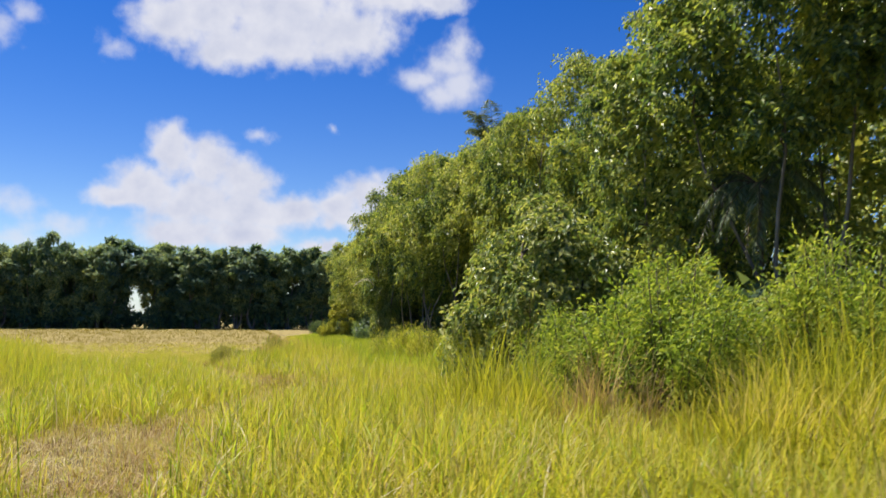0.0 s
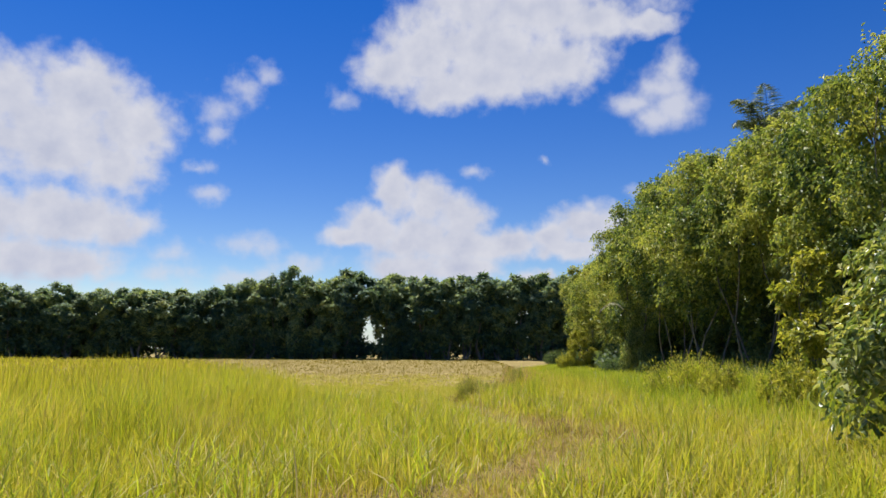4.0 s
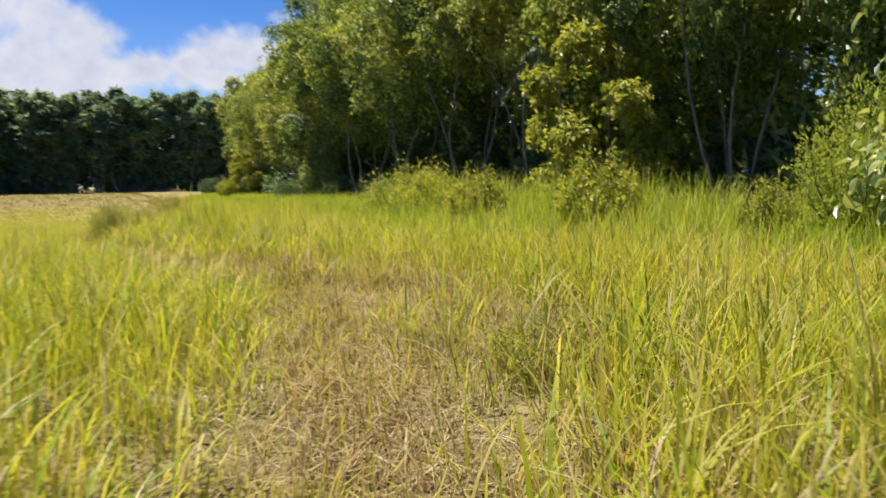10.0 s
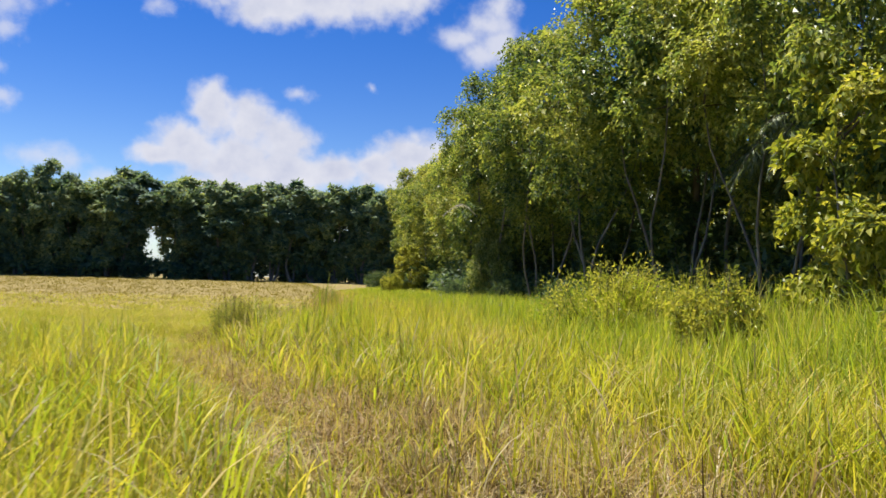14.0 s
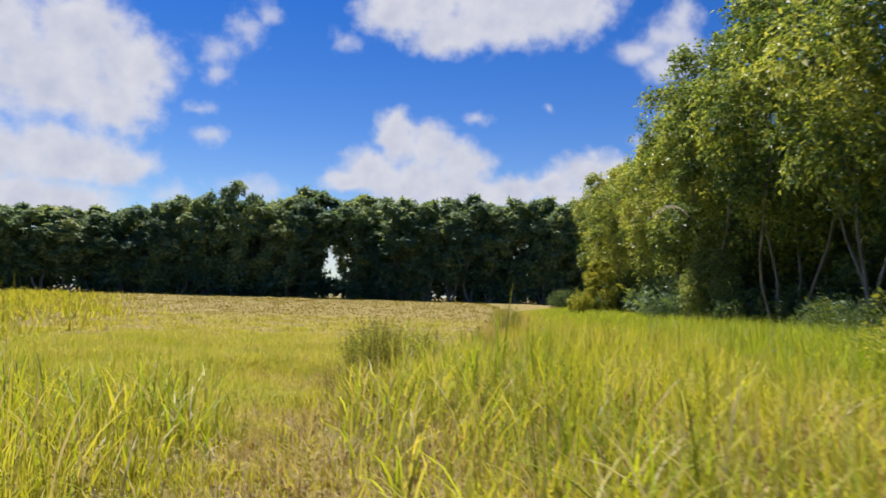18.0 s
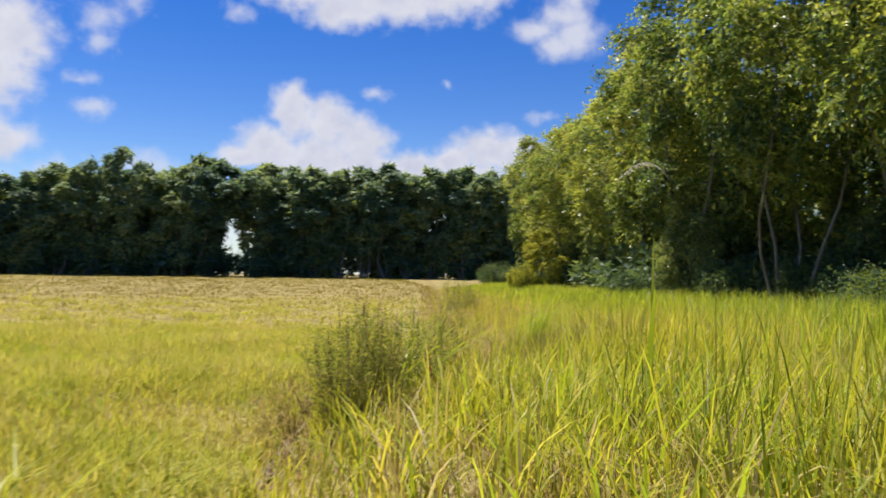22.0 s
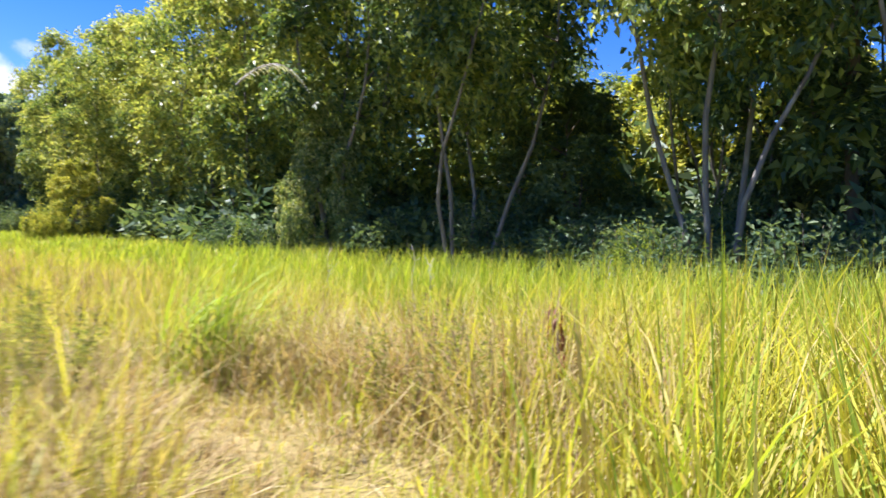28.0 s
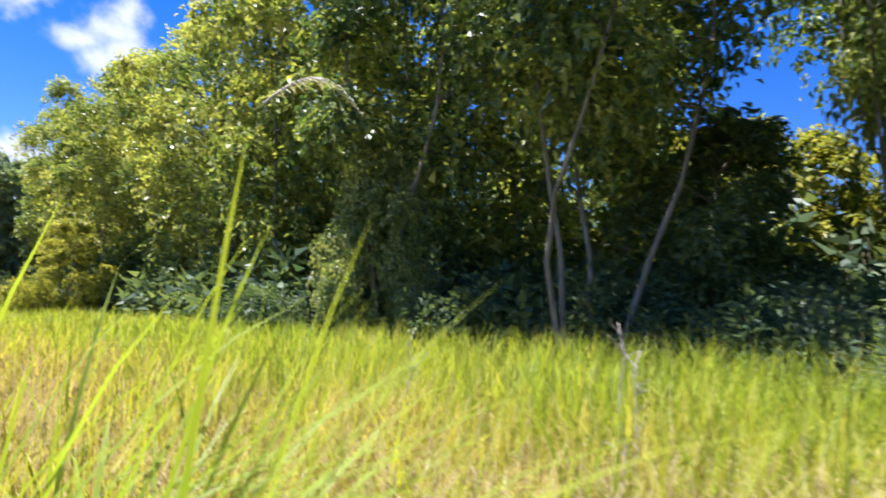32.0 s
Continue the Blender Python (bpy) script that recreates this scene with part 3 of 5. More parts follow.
    way = unit(d * 0.7 + rng.normal(0, 0.55, (n, 3)) + np.array([0, 0, -0.18]))
    reach = R * rng.uniform(0.07, 0.17, n)
    m = n * per
    idx = np.repeat(np.arange(n), per)
    t = np.tile(np.linspace(0, 1, per), n) + rng.uniform(-0.05, 0.05, m)
    at = start[idx] + way[idx] * (reach[idx] * t)[:, None] + np.array([0, 0, -0.25]) * (reach[idx] * t * t)[:, None] + rng.normal(0, 0.02 + 0.012 * R, (m, 3))
    face = unit(0.6 * d[idx] + np.array([0, 0, 0.6]) + rng.normal(0, 0.36, (m, 3)))
    side = unit(np.cross(way[idx], face)) * np.where(np.tile(np.arange(per), n) % 2, 1, -1)[:, None]
    along = way[idx] * 0.55 + side * 0.75 + np.array([0, 0, -0.22]) + rng.normal(0, 0.22, (m, 3))
    Ls = leaf * rng.uniform(0.6, 1.25, m)
    crown = leaves(rng, at, along, Ls, Ls * rng.uniform(0.44, 0.6, m), face=face, coarse=coarse, ovate=ovate)
    # shaded leaves inside
    c = np.repeat(np.arange(lobes), core)
    d2 = unit(rng.normal(size=(len(c), 3)))
    at2 = lobe[c] + d2 * (lrad[c] * rng.uniform(0.1, 0.85, len(c)))[:, None]
    L2 = leaf * rng.uniform(1.2, 1.9, len(c))
    inner = leaves(rng, at2, rng.normal(size=(len(c), 3)), L2, L2 * 0.6, coarse=True)
    return trunks, boughs, join([crown, inner])


def make_tree(name, data, leaf_material, label, category="tree", group="", bark=None):
    trunks, boughs, crown = data
    root = new(name)
    for t in trunks:
        part_np("trunk", t, bark or M_BARK, root, smooth=True)
    for t in boughs:
        part_np("bough", t, M_TWIG, root, smooth=True)
    part_np("crown", crown, leaf_material, root)
    return tagged(root, label, category, group)


def put(ob, x, y, turn=0.0, s=1.0, sz=None, sink=0.05):
    """The pose of a plant at a spot of the ground."""
    z = float(ground_z(x, y)) - sink
    return Matrix.Translation((x, y, z)) @ Matrix.Rotation(radians(turn), 4, "Z") @ Matrix.Diagonal((s, s, sz or s, 1))


GROVE_LABEL = "broadleaf tree with pale leaning stems in the grove beside the field"
GROVE = "trees of the grove"
kinds = [
    (tree_data(11, 11.0, 3.3, 1.9, 24, 84, 0.18, 3, 0.45, thick=0.08, skirt=0.42, dome=0.56, lump=(0.24, 0.44)), M_LEAF),
    (tree_data(12, 11.0, 3.2, 1.7, 26, 82, 0.17, 4, 0.5, thick=0.07, skirt=0.32, dome=0.62, lump=(0.24, 0.44)), M_LEAF),
    (tree_data(13, 11.0, 3.4, 3.0, 25, 86, 0.17, 4, 0.5, thick=0.06, twist=1.6, skirt=0.5, dome=0.5, lump=(0.24, 0.44)), M_LEAF),
    (tree_data(14, 11.0, 3.2, 1.2, 28, 80, 0.18, 3, 0.5, thick=0.07, skirt=0.3, dome=0.64, lump=(0.24, 0.44)), M_LEAF),
    (tree_data(15, 11.0, 3.5, 1.2, 24, 80, 0.25, 3, 0.5, per=5, coarse=True), M_LEAF),
    (tree_data(16, 11.0, 3.4, 0.6, 24, 80, 0.25, 2, 0.5, per=5, coarse=True), M_LEAF),
    (tree_data(17, 11.0, 3.3, 4.8, 24, 84, 0.17, 4, 0.6, thick=0.06, twist=1.8), M_LEAF),
]
bases = []


def grove_tree(kind, x, y, top, turn, wide=1.0):
    """One tree of the grove; the first of a kind is built, the others are copies."""
    s = (top - float(ground_z(x, y))) / 10.9
    w = wide * (0.55 + 0.45 * s)
    m = Matrix.Translation((x, y, float(ground_z(x, y)) - 0.05)) @ Matrix.Rotation(radians(turn), 4, "Z") @ Matrix.Diagonal((w, w, s, 1))
    if kind not in MADE:
        data, mat = kinds[kind]
        root = make_tree("grove_tree", data, mat, GROVE_LABEL, "tree", GROVE)
        MADE[kind] = root
        bases.append((root, m))
        return root
    return copy_thing(MADE[kind], m)


MADE = {}
# front row: kind, x, y, height of the top, turn, width
FRONT = [(6, 14.6, 7.6, 13.0, 60, 1.1), (6, 13.4, 12.2, 13.8, 200, 1.05), (0, 14.0, 16.6, 12.4, 20, 0.95), (3, 14.5, 20.6, 11.7, 75, 0.9), (2, 14.9, 25.3, 13.4, 140, 0.86),
         (0, 14.6, 28.8, 12.4, 10, 0.85), (6, 14.8, 34.0, 12.2, 200, 0.9), (6, 14.9, 38.6, 12.6, 310, 0.95), (2, 13.8, 42.0, 12.6, 95, 1.0), (2, 14.2, 48.2, 13.0, 33, 0.97),
         (1, 14.2, 52.6, 12.8, 250, 0.95), (3, 14.4, 56.6, 11.6, 160, 0.95), (1, 14.7, 60.6, 11.0, 120, 0.95), (3, 15.0, 64.6, 10.4, 55, 0.95),
         (3, 15.0, 68.6, 10.4, 280, 0.95), (3, 15.0, 72.6, 10.4, 340, 0.95), (3, 14.9, 76.0, 10.0, 180, 0.9), (0, 17.6, 81.0, 9.6, 90, 1.0)]
for k, x, y, top, turn, wide in FRONT:
    grove_tree(k, x, y, top, turn, wide)
BACK = [(1, 18.6, 8.5, 11.5), (2, 18.4, 14.5, 12.0), (0, 18.6, 19.5, 12.0), (3, 18.6, 24.0, 12.0), (2, 18.4, 28.8, 11.5), (1, 21.2, 32.5, 11.6), (0, 21.4, 37.0, 11.6),
        (0, 18.6, 40.6, 12.0), (3, 18.8, 55.0, 11.4), (2, 18.8, 59.5, 10.6), (0, 19.2, 64.0, 9.8), (1, 19.4, 69.0, 9.8), (2, 19.6, 74.0, 9.6), (1, 21.0, 79.0, 9.6),
        (0, 25.0, 34.0, 11.4), (1, 24.6, 41.0, 11.0), (3, 25.0, 57.0, 10.8), (2, 25.2, 26.0, 11.0), (0, 24.4, 18.0, 11.0), (1, 21.8, 5.0, 10.5), (3, 15.5, 3.0, 12.5),
        (3, 18.6, 51.6, 11.6), (1, 29.5, 40.0, 11.0), (3, 30.5, 33.0, 11.0), (0, 31.0, 25.0, 11.0), (2, 31.5, 58.0, 11.0), (1, 34.0, 47.0, 8.0), (3, 30.0, 64.0, 10.0), (1, 24.0, 66.0, 10.0)]
for n, (k, x, y, top) in enumerate(BACK):
    grove_tree(4 + k % 2, x, y, top, n * 67 % 360, 1.05)
for root, m in bases:
    root.matrix_basis = m
grove_tree(6, 22.6, 45.2, 12.4, 120, 1.05)
grove_tree(2, 18.2, 44.6, 11.6, 250, 0.8)

# lower, sunlit trees beyond the opening in the grove
low = make_tree("young_tree", tree_data(31, 6.2, 2.5, 0.5, 20, 60, 0.19, 3, 0.5, thick=0.07), M_LEAF_YELLOW, "young sunlit tree with yellow-green leaves behind the grove", "tree", "young trees")
# the shade in the gap is put into this tree's leaf colour
low_dark = make_tree("young_tree", tree_data(32, 6.0, 2.2, 0.3, 20, 66, 0.17, 2, 0.4, thick=0.07), M_SHADE_LEAF, "young dense-leaved tree in a grove gap, coloured dark for shade", "tree", "young trees")
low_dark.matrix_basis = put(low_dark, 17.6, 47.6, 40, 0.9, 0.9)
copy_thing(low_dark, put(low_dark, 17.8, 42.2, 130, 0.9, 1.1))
low.matrix_basis = put(low, 25.5, 48.6, 10, 1.1)
for x, y, turn, s in [(29.5, 52.5, 100, 1.25), (28.5, 45.0, 200, 1.2), (23.0, 52.0, 300, 1.0)]:
    copy_thing(low, put(low, x, y, turn, s))

# bushy tree with large glossy leaves, out in front of the grove
front = make_tree("broadleaf_tree", tree_data(41, 5.6, 2.9, 0.1, 28, 76, 0.175, 3, 0.5, thick=0.07, per=9, skirt=0.85, ovate=True), M_GLOSSY, "low bushy tree with large glossy green leaves before the grove", "tree")
front.matrix_basis = put(front, 8.25, 14.8, 0, 0.84, 0.96)
copy_thing(front, put(front, 11.6, 9.8, 250, 0.7, 0.55))
copy_thing(front, put(front, 13.3, 52.4, 300, 0.5, 0.85))
yshrub = make_tree("broadleaf_tree", tree_data(43, 5.0, 1.8, 0.4, 16, 62, 0.165, 2, 0.5, thick=0.06), M_LEAF_YELLOW, "small tree with light yellow-green leaves at the edge of the grove", "tree")
yshrub.matrix_basis = put(yshrub, 12.9, 28.4, 0, 1.15, 1.3)
copy_thing(yshrub, put(yshrub, 12.4, 67.0, 90, 0.55))

# ---------------------------------------------------------------- far row of trees
FAR_LABEL = "tall dark green tree in the row beyond the field"
far_kinds = [make_tree("far_tree", tree_data(51 + n, 11.0, 3.0, (1.0, 0.5, 1.9)[n], 26, 50, 0.40, 3, 0.3, thick=0.12, per=5, core=22, skirt=0.5, dome=0.62, coarse=True, lump=(0.22, 0.40)), M_LEAF_FAR_HAZED, FAR_LABEL, "tree", "far row of trees") for n in range(3)]
rng = np.random.default_rng(9)
FAR_TOP = ([-120, -55, -46, -40, -31, -27, -19, -12, -8, -3, 4, 14, 40, 90], [9.6, 9.7, 10.0, 9.7, 9.5, 10.7, 12.3, 11.7, 11.4, 11.1, 12.1, 12.3, 12.0, 11])
FAR_GAP = -7.4                          # the one opening that reaches up into the crowns
FAR_HOLES = (-35.8, -33.6, 3.9, 12.7)   # low chinks of sky between the stems
used = set()
spots = []
for row, (dy, step) in enumerate([(0, 2.5), (4.2, 2.3)]):
    x = -86.0 + row * 1.5
    while x < 44:
        if abs(x - FAR_GAP) > 3.9 and (row == 0 or min(abs(x - h) for h in FAR_HOLES) > 1.5):
            spots.append((x + rng.uniform(-0.4, 0.4), 103.5 + dy + (x + 7) * 0.07 * (x < -7) + rng.uniform(-0.7, 0.7), float(np.interp(x, *FAR_TOP)) + rng.uniform(-0.9, 0.55)))
        x += step * rng.uniform(0.8, 1.2)
spots += [(FAR_GAP - 2.7, 103.3, 11.6), (FAR_GAP + 2.4, 103.6, 11.4), (FAR_GAP - 3.2, 107.0, 11.9), (FAR_GAP + 3.3, 107.2, 11.8)]
for n, (x, y, top) in enumerate(spots):
    k = 2 if min(abs(x - h) for h in FAR_HOLES) < 1.8 else n % 3
    w = rng.uniform(0.85, 1.25) if abs(x - FAR_GAP) > 5 else 0.95
    m = Matrix.Translation((x, y, 0.85)) @ Matrix.Rotation(n * 2.4, 4, "Z") @ Matrix.Diagonal((w, w, (top * 1.1 - 0.9) / 10.9, 1))
    if k not in used:
        used.add(k)
        far_kinds[k].matrix_basis = m
    else:
        copy_thing(far_kinds[k], m)

arch = make_tree("far_tree", tree_data(57, 11.0, 2.6, 4.3, 20, 60, 0.40, 2, 0.15, thick=0.07, per=5, core=24, coarse=True), M_LEAF_FAR_HAZED, "tall far tree whose high crown bridges a gap in the row", "tree", "far row of trees")
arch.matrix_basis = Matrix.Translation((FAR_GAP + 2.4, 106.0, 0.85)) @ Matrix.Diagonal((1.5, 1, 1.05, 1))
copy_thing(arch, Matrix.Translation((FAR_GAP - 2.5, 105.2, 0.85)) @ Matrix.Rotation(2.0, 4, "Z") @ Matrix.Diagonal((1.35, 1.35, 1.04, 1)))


# ---------------------------------------------------------------- shrubs
def bush_data(seed, H, R, stems, per, leaf, wl=0.5, coarse=False):
    """A shrub: stems that fan out from the foot and leaves along their upper half."""
    rng = np.random.default_rng(seed)
    wood, spots, dirs = [], [], []
    for s in range(stems):
        a, o = rng.uniform(0, 2 * np.pi), R * rng.uniform(0.1, 1.0) ** 0.7
        top = np.array([np.cos(a) * o, np.sin(a) * o, H * (1 - 0.45 * (o / R) ** 2) * rng.uniform(0.7, 1.0)])
        k = np.linspace(0, 1, 7)[:, None]
        pts = np.array([0, 0, -0.05]) + top * k + np.array([np.cos(a), np.sin(a), 0]) * o * 0.2 * np.sin(np.pi * k)
        wood.append(tube(pts[::2], 0.016 * H / 2 * (1 - 0.8 * k[::2, 0]) + 0.003, 4))
        t = rng.uniform(0.25, 1.0, per)
        c = np.stack([np.interp(t, k[:, 0], pts[:, i]) for i in range(3)], 1)
        d = unit(rng.normal(size=(per, 3)) + np.array([np.cos(a) * 0.5, np.sin(a) * 0.5, 0.35]))
        spots.append(c + d * rng.uniform(0.0, 0.22 * R, per)[:, None])
        dirs.append(d + np.array([0, 0, -0.15]))
    at, al = np.concatenate(spots), np.concatenate(dirs)
    Ls = leaf * rng.uniform(0.6, 1.3, len(at))
    return wood, leaves(rng, at, al, Ls, Ls * wl * rng.uniform(0.8, 1.2, len(at)), coarse=coarse)


def make_bush(name, data, mat, label, category="bush", group="", wood_mat=None):
    root = new(name)
    tagged(part_np("branchwork", join(data[0]), wood_mat or M_TWIG, root, smooth=True), kind="stuff")
    part_np("foliage", data[1], mat, root)
    return tagged(root, label, category, group)


feather = make_bush("feathery_shrub", bush_data(61, 3.0, 1.7, 56, 300, 0.115, 0.34), M_FEATHER, "bright green feathery shrub at the edge of the tall grass", "bush", "feathery shrubs")
feather.matrix_basis = put(feather, 7.9, 9.0, 0, 0.95, 1.15)
for x, y, turn, s, sz in [(10.2, 7.4, 80, 0.95, 1.1), (9.4, 10.8, 20, 0.9, 1.1), (7.2, 11.6, 160, 0.7, 0.75), (12.9, 42.9, 30, 0.45, 0.5), (10.6, 19.0, 240, 0.6, 0.9), (10.6, 16.4, 300, 0.6, 0.6)]:
    copy_thing(feather, put(feather, x, y, turn, s, sz))
shrub = make_bush("leafy_shrub", bush_data(62, 1.7, 1.0, 34, 170, 0.105, 0.5), M_LEAF_YELLOW, "leafy yellow-green shrub in front of the grove", "bush", "leafy shrubs")
shrub.matrix_basis = put(shrub, 8.9, 27.8, 0, 0.75, 1.15)
for x, y, turn, s in [(9.2, 29.0, 70, 0.6), (9.0, 23.4, 140, 1.15), (10.0, 20.2, 200, 0.8), (10.6, 31.2, 20, 0.9), (11.0, 66.0, 20, 1.0)]:
    copy_thing(shrub, put(shrub, x, y, turn, s))
# bushes under the trees; their leaf colour carries the shade there
dark = make_bush("undergrowth_bush", bush_data(63, 2.4, 1.6, 24, 60, 0.3, 0.5, True), M_SHADE_LEAF, "leafy bush under the grove, coloured dark for the shade", "bush", "undergrowth")
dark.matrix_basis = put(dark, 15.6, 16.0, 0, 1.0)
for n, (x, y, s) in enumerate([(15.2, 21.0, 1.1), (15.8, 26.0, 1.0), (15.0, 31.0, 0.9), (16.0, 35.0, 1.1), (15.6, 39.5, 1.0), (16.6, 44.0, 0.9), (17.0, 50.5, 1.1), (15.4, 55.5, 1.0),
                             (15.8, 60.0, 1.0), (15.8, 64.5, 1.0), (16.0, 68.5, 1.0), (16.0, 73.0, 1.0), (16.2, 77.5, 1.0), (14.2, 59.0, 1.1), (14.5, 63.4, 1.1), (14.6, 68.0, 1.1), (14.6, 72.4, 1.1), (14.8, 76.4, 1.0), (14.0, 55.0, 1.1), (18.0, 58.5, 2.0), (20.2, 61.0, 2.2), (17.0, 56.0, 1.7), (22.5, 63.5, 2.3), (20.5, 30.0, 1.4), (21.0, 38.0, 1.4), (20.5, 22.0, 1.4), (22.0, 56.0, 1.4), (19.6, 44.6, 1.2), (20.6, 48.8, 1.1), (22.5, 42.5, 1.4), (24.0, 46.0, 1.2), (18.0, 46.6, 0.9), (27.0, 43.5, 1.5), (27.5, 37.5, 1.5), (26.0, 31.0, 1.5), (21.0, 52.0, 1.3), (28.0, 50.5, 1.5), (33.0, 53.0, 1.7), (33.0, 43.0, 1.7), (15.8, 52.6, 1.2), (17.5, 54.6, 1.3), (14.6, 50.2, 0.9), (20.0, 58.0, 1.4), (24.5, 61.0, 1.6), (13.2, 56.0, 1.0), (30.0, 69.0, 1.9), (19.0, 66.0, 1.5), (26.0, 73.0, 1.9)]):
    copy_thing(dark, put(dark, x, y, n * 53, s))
fine_dark = make_bush("undergrowth_bush", bush_data(66, 2.3, 1.6, 40, 120, 0.14, 0.5), M_SHADE_LEAF, "small-leaved bush at the foot of the grove, coloured dark for shade", "bush", "undergrowth")
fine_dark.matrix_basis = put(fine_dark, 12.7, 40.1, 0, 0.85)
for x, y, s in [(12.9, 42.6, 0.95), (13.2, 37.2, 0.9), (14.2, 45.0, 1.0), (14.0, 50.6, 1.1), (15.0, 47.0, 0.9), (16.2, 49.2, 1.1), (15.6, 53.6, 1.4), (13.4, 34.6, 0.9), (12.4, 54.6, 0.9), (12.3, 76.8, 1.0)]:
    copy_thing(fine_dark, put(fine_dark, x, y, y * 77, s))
# filler bushes added further back, in the same shade-dark colour, to block low sky
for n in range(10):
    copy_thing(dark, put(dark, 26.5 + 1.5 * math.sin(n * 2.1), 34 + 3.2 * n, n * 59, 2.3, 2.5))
# hedge added behind the stems in shade-dark leaves, to close off low sky
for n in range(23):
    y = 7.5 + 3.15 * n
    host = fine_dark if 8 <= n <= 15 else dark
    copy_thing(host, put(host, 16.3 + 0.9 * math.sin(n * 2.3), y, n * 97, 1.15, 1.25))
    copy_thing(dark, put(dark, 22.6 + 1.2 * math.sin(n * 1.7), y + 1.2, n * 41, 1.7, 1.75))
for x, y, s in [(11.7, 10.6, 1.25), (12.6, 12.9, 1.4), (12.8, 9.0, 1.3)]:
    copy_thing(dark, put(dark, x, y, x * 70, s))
mound = make_bush("vine_mound", bush_data(65, 1.9, 2.0, 70, 150, 0.085, 0.5), M_LEAF_YELLOW, "rounded mound of bright yellow-green vines before the grove", "bush", "vine mounds")
mound.matrix_basis = put(mound, 9.2, 31.8, 0, 0.9, 1.12)
copy_thing(mound, put(mound, 10.6, 35.4, 150, 0.8, 0.7))
far_bush = make_bush("far_bush", bush_data(64, 2.4, 2.2, 22, 50, 0.5, 0.5, True), M_LEAF_FAR_HAZED, "dark low bush under the far row of trees", "bush", "bushes of the far row")
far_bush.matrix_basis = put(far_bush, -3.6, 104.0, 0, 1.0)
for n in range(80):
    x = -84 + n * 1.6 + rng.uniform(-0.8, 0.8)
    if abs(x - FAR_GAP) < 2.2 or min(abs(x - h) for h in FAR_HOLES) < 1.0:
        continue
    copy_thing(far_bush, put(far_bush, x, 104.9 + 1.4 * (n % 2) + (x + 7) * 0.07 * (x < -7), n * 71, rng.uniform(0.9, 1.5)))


# ---------------------------------------------------------------- palms
def frond_data(seed, length, sag, n=34, leaflet=0.6, rise=0.5):
    """A palm frond along +x from the origin: midrib and hanging leaflets."""
    rng = np.random.default_rng(seed)
    k = np.linspace(0, 1, 12)
    pts = np.stack([length * k, 0.05 * np.sin(3 * k), rise * length * np.sin(k * 1.5) - sag * length * k ** 2.2], 1)
    rib = tube(pts, 0.03 * (1 - 0.85 * k), 5)
    t = np.linspace(0.12, 1.0, n)
    c = np.stack([np.interp(t, k, pts[:, i]) for i in range(3)], 1)
    d = np.stack([np.interp(t, k, np.gradient(pts[:, i])) for i in range(3)], 1)
    d = unit(d)
    ats, als, Ls = [], [], []
    for sgn in (-1, 1):
        side = np.array([0, sgn, 0]) * 0.8 + d * 0.55 + np.array([0, 0, -0.35]) + rng.normal(0, 0.08, (n, 3))
        ats.append(c)
        als.append(side)
        Ls.append(leaflet * np.sin(np.pi * (0.15 + 0.8 * t)) * rng.uniform(0.85, 1.1, n))
    at, al, Ls = np.concatenate(ats), np.concatenate(als), np.concatenate(Ls)
    return rib, leaves(rng, at, al, Ls, np.full(len(at), 0.035 * leaflet / 0.6), 0.1, 0.35)


def make_palm(name, label, height, fronds, size, stem=0.13, mat=None, lift=(0.1, 0.55), sag=(0.35, 0.95)):
    root = new(name)
    k = np.linspace(0, 1, 12)[:, None]
    pts = np.array([0, 0, -0.1]) + np.array([0.3, 0.2, height]) * k + np.array([0.25, 0, 0]) * np.sin(np.pi * k)
    part_np("trunk", tube(pts, stem * (1.15 - 0.35 * k[:, 0]), 9), M_TWIG, root, smooth=True)
    rng = np.random.default_rng(7)
    for n in range(fronds):
        rib, lf = frond_data(70 + n, size * rng.uniform(0.8, 1.1), rng.uniform(*sag), 80, 0.85, rng.uniform(*lift))
        f = tagged(part_np("frond", lf, mat or M_PALM, root), kind="stuff")
        r = part_np("midrib", rib, M_TWIG, f)
        f.matrix_basis = Matrix.Translation((0.3, 0.2, height)) @ Matrix.Rotation(n * 2.399, 4, "Z")
    return tagged(root, label, "palm tree")


palm = make_palm("coconut_palm", "tall coconut palm whose crown stands above the grove", 13.0, 13, 1.9, 0.12, lift=(1.0, 1.8), sag=(0.1, 0.5))
palm.matrix_basis = put(palm, 17.1, 41.0, 30)
fan = make_palm("grove_palm", "palm with dark hanging fronds inside the grove", 5.6, 14, 3.0, 0.09)
fan.matrix_basis = put(fan, 17.4, 35.8, 0, 0.9, 1.0)
fan2 = copy_thing(fan, put(fan, 14.0, 13.4, 120, 0.75, 1.0))
fan4 = copy_thing(fan, put(fan, 15.4, 32.8, 200, 0.9, 0.95))
# withered fronds that hang from two of the palms
for host, turn, size in ((fan2, 40, 2.8), (fan2, 95, 2.4), (fan4, 150, 2.6)):
    rib, lf = frond_data(int(turn), size, 1.1, 30, 0.5, 0.35)
    f = tagged(part_np("withered_frond", lf, M_PALM_DRY, host), "bleached dry frond", kind="stuff")
    part_np("midrib", rib, M_STALK, f)
    f.matrix_basis = Matrix.Translation((0.3, 0.2, 5.5)) @ Matrix.Rotation(radians(turn), 4, "Z")
rib, lf = frond_data(77, 1.7, 0.75, 32, 0.34, 0.75)
loose = new("fallen_frond")
part_np("midrib", rib, M_STALK_PALE, loose)
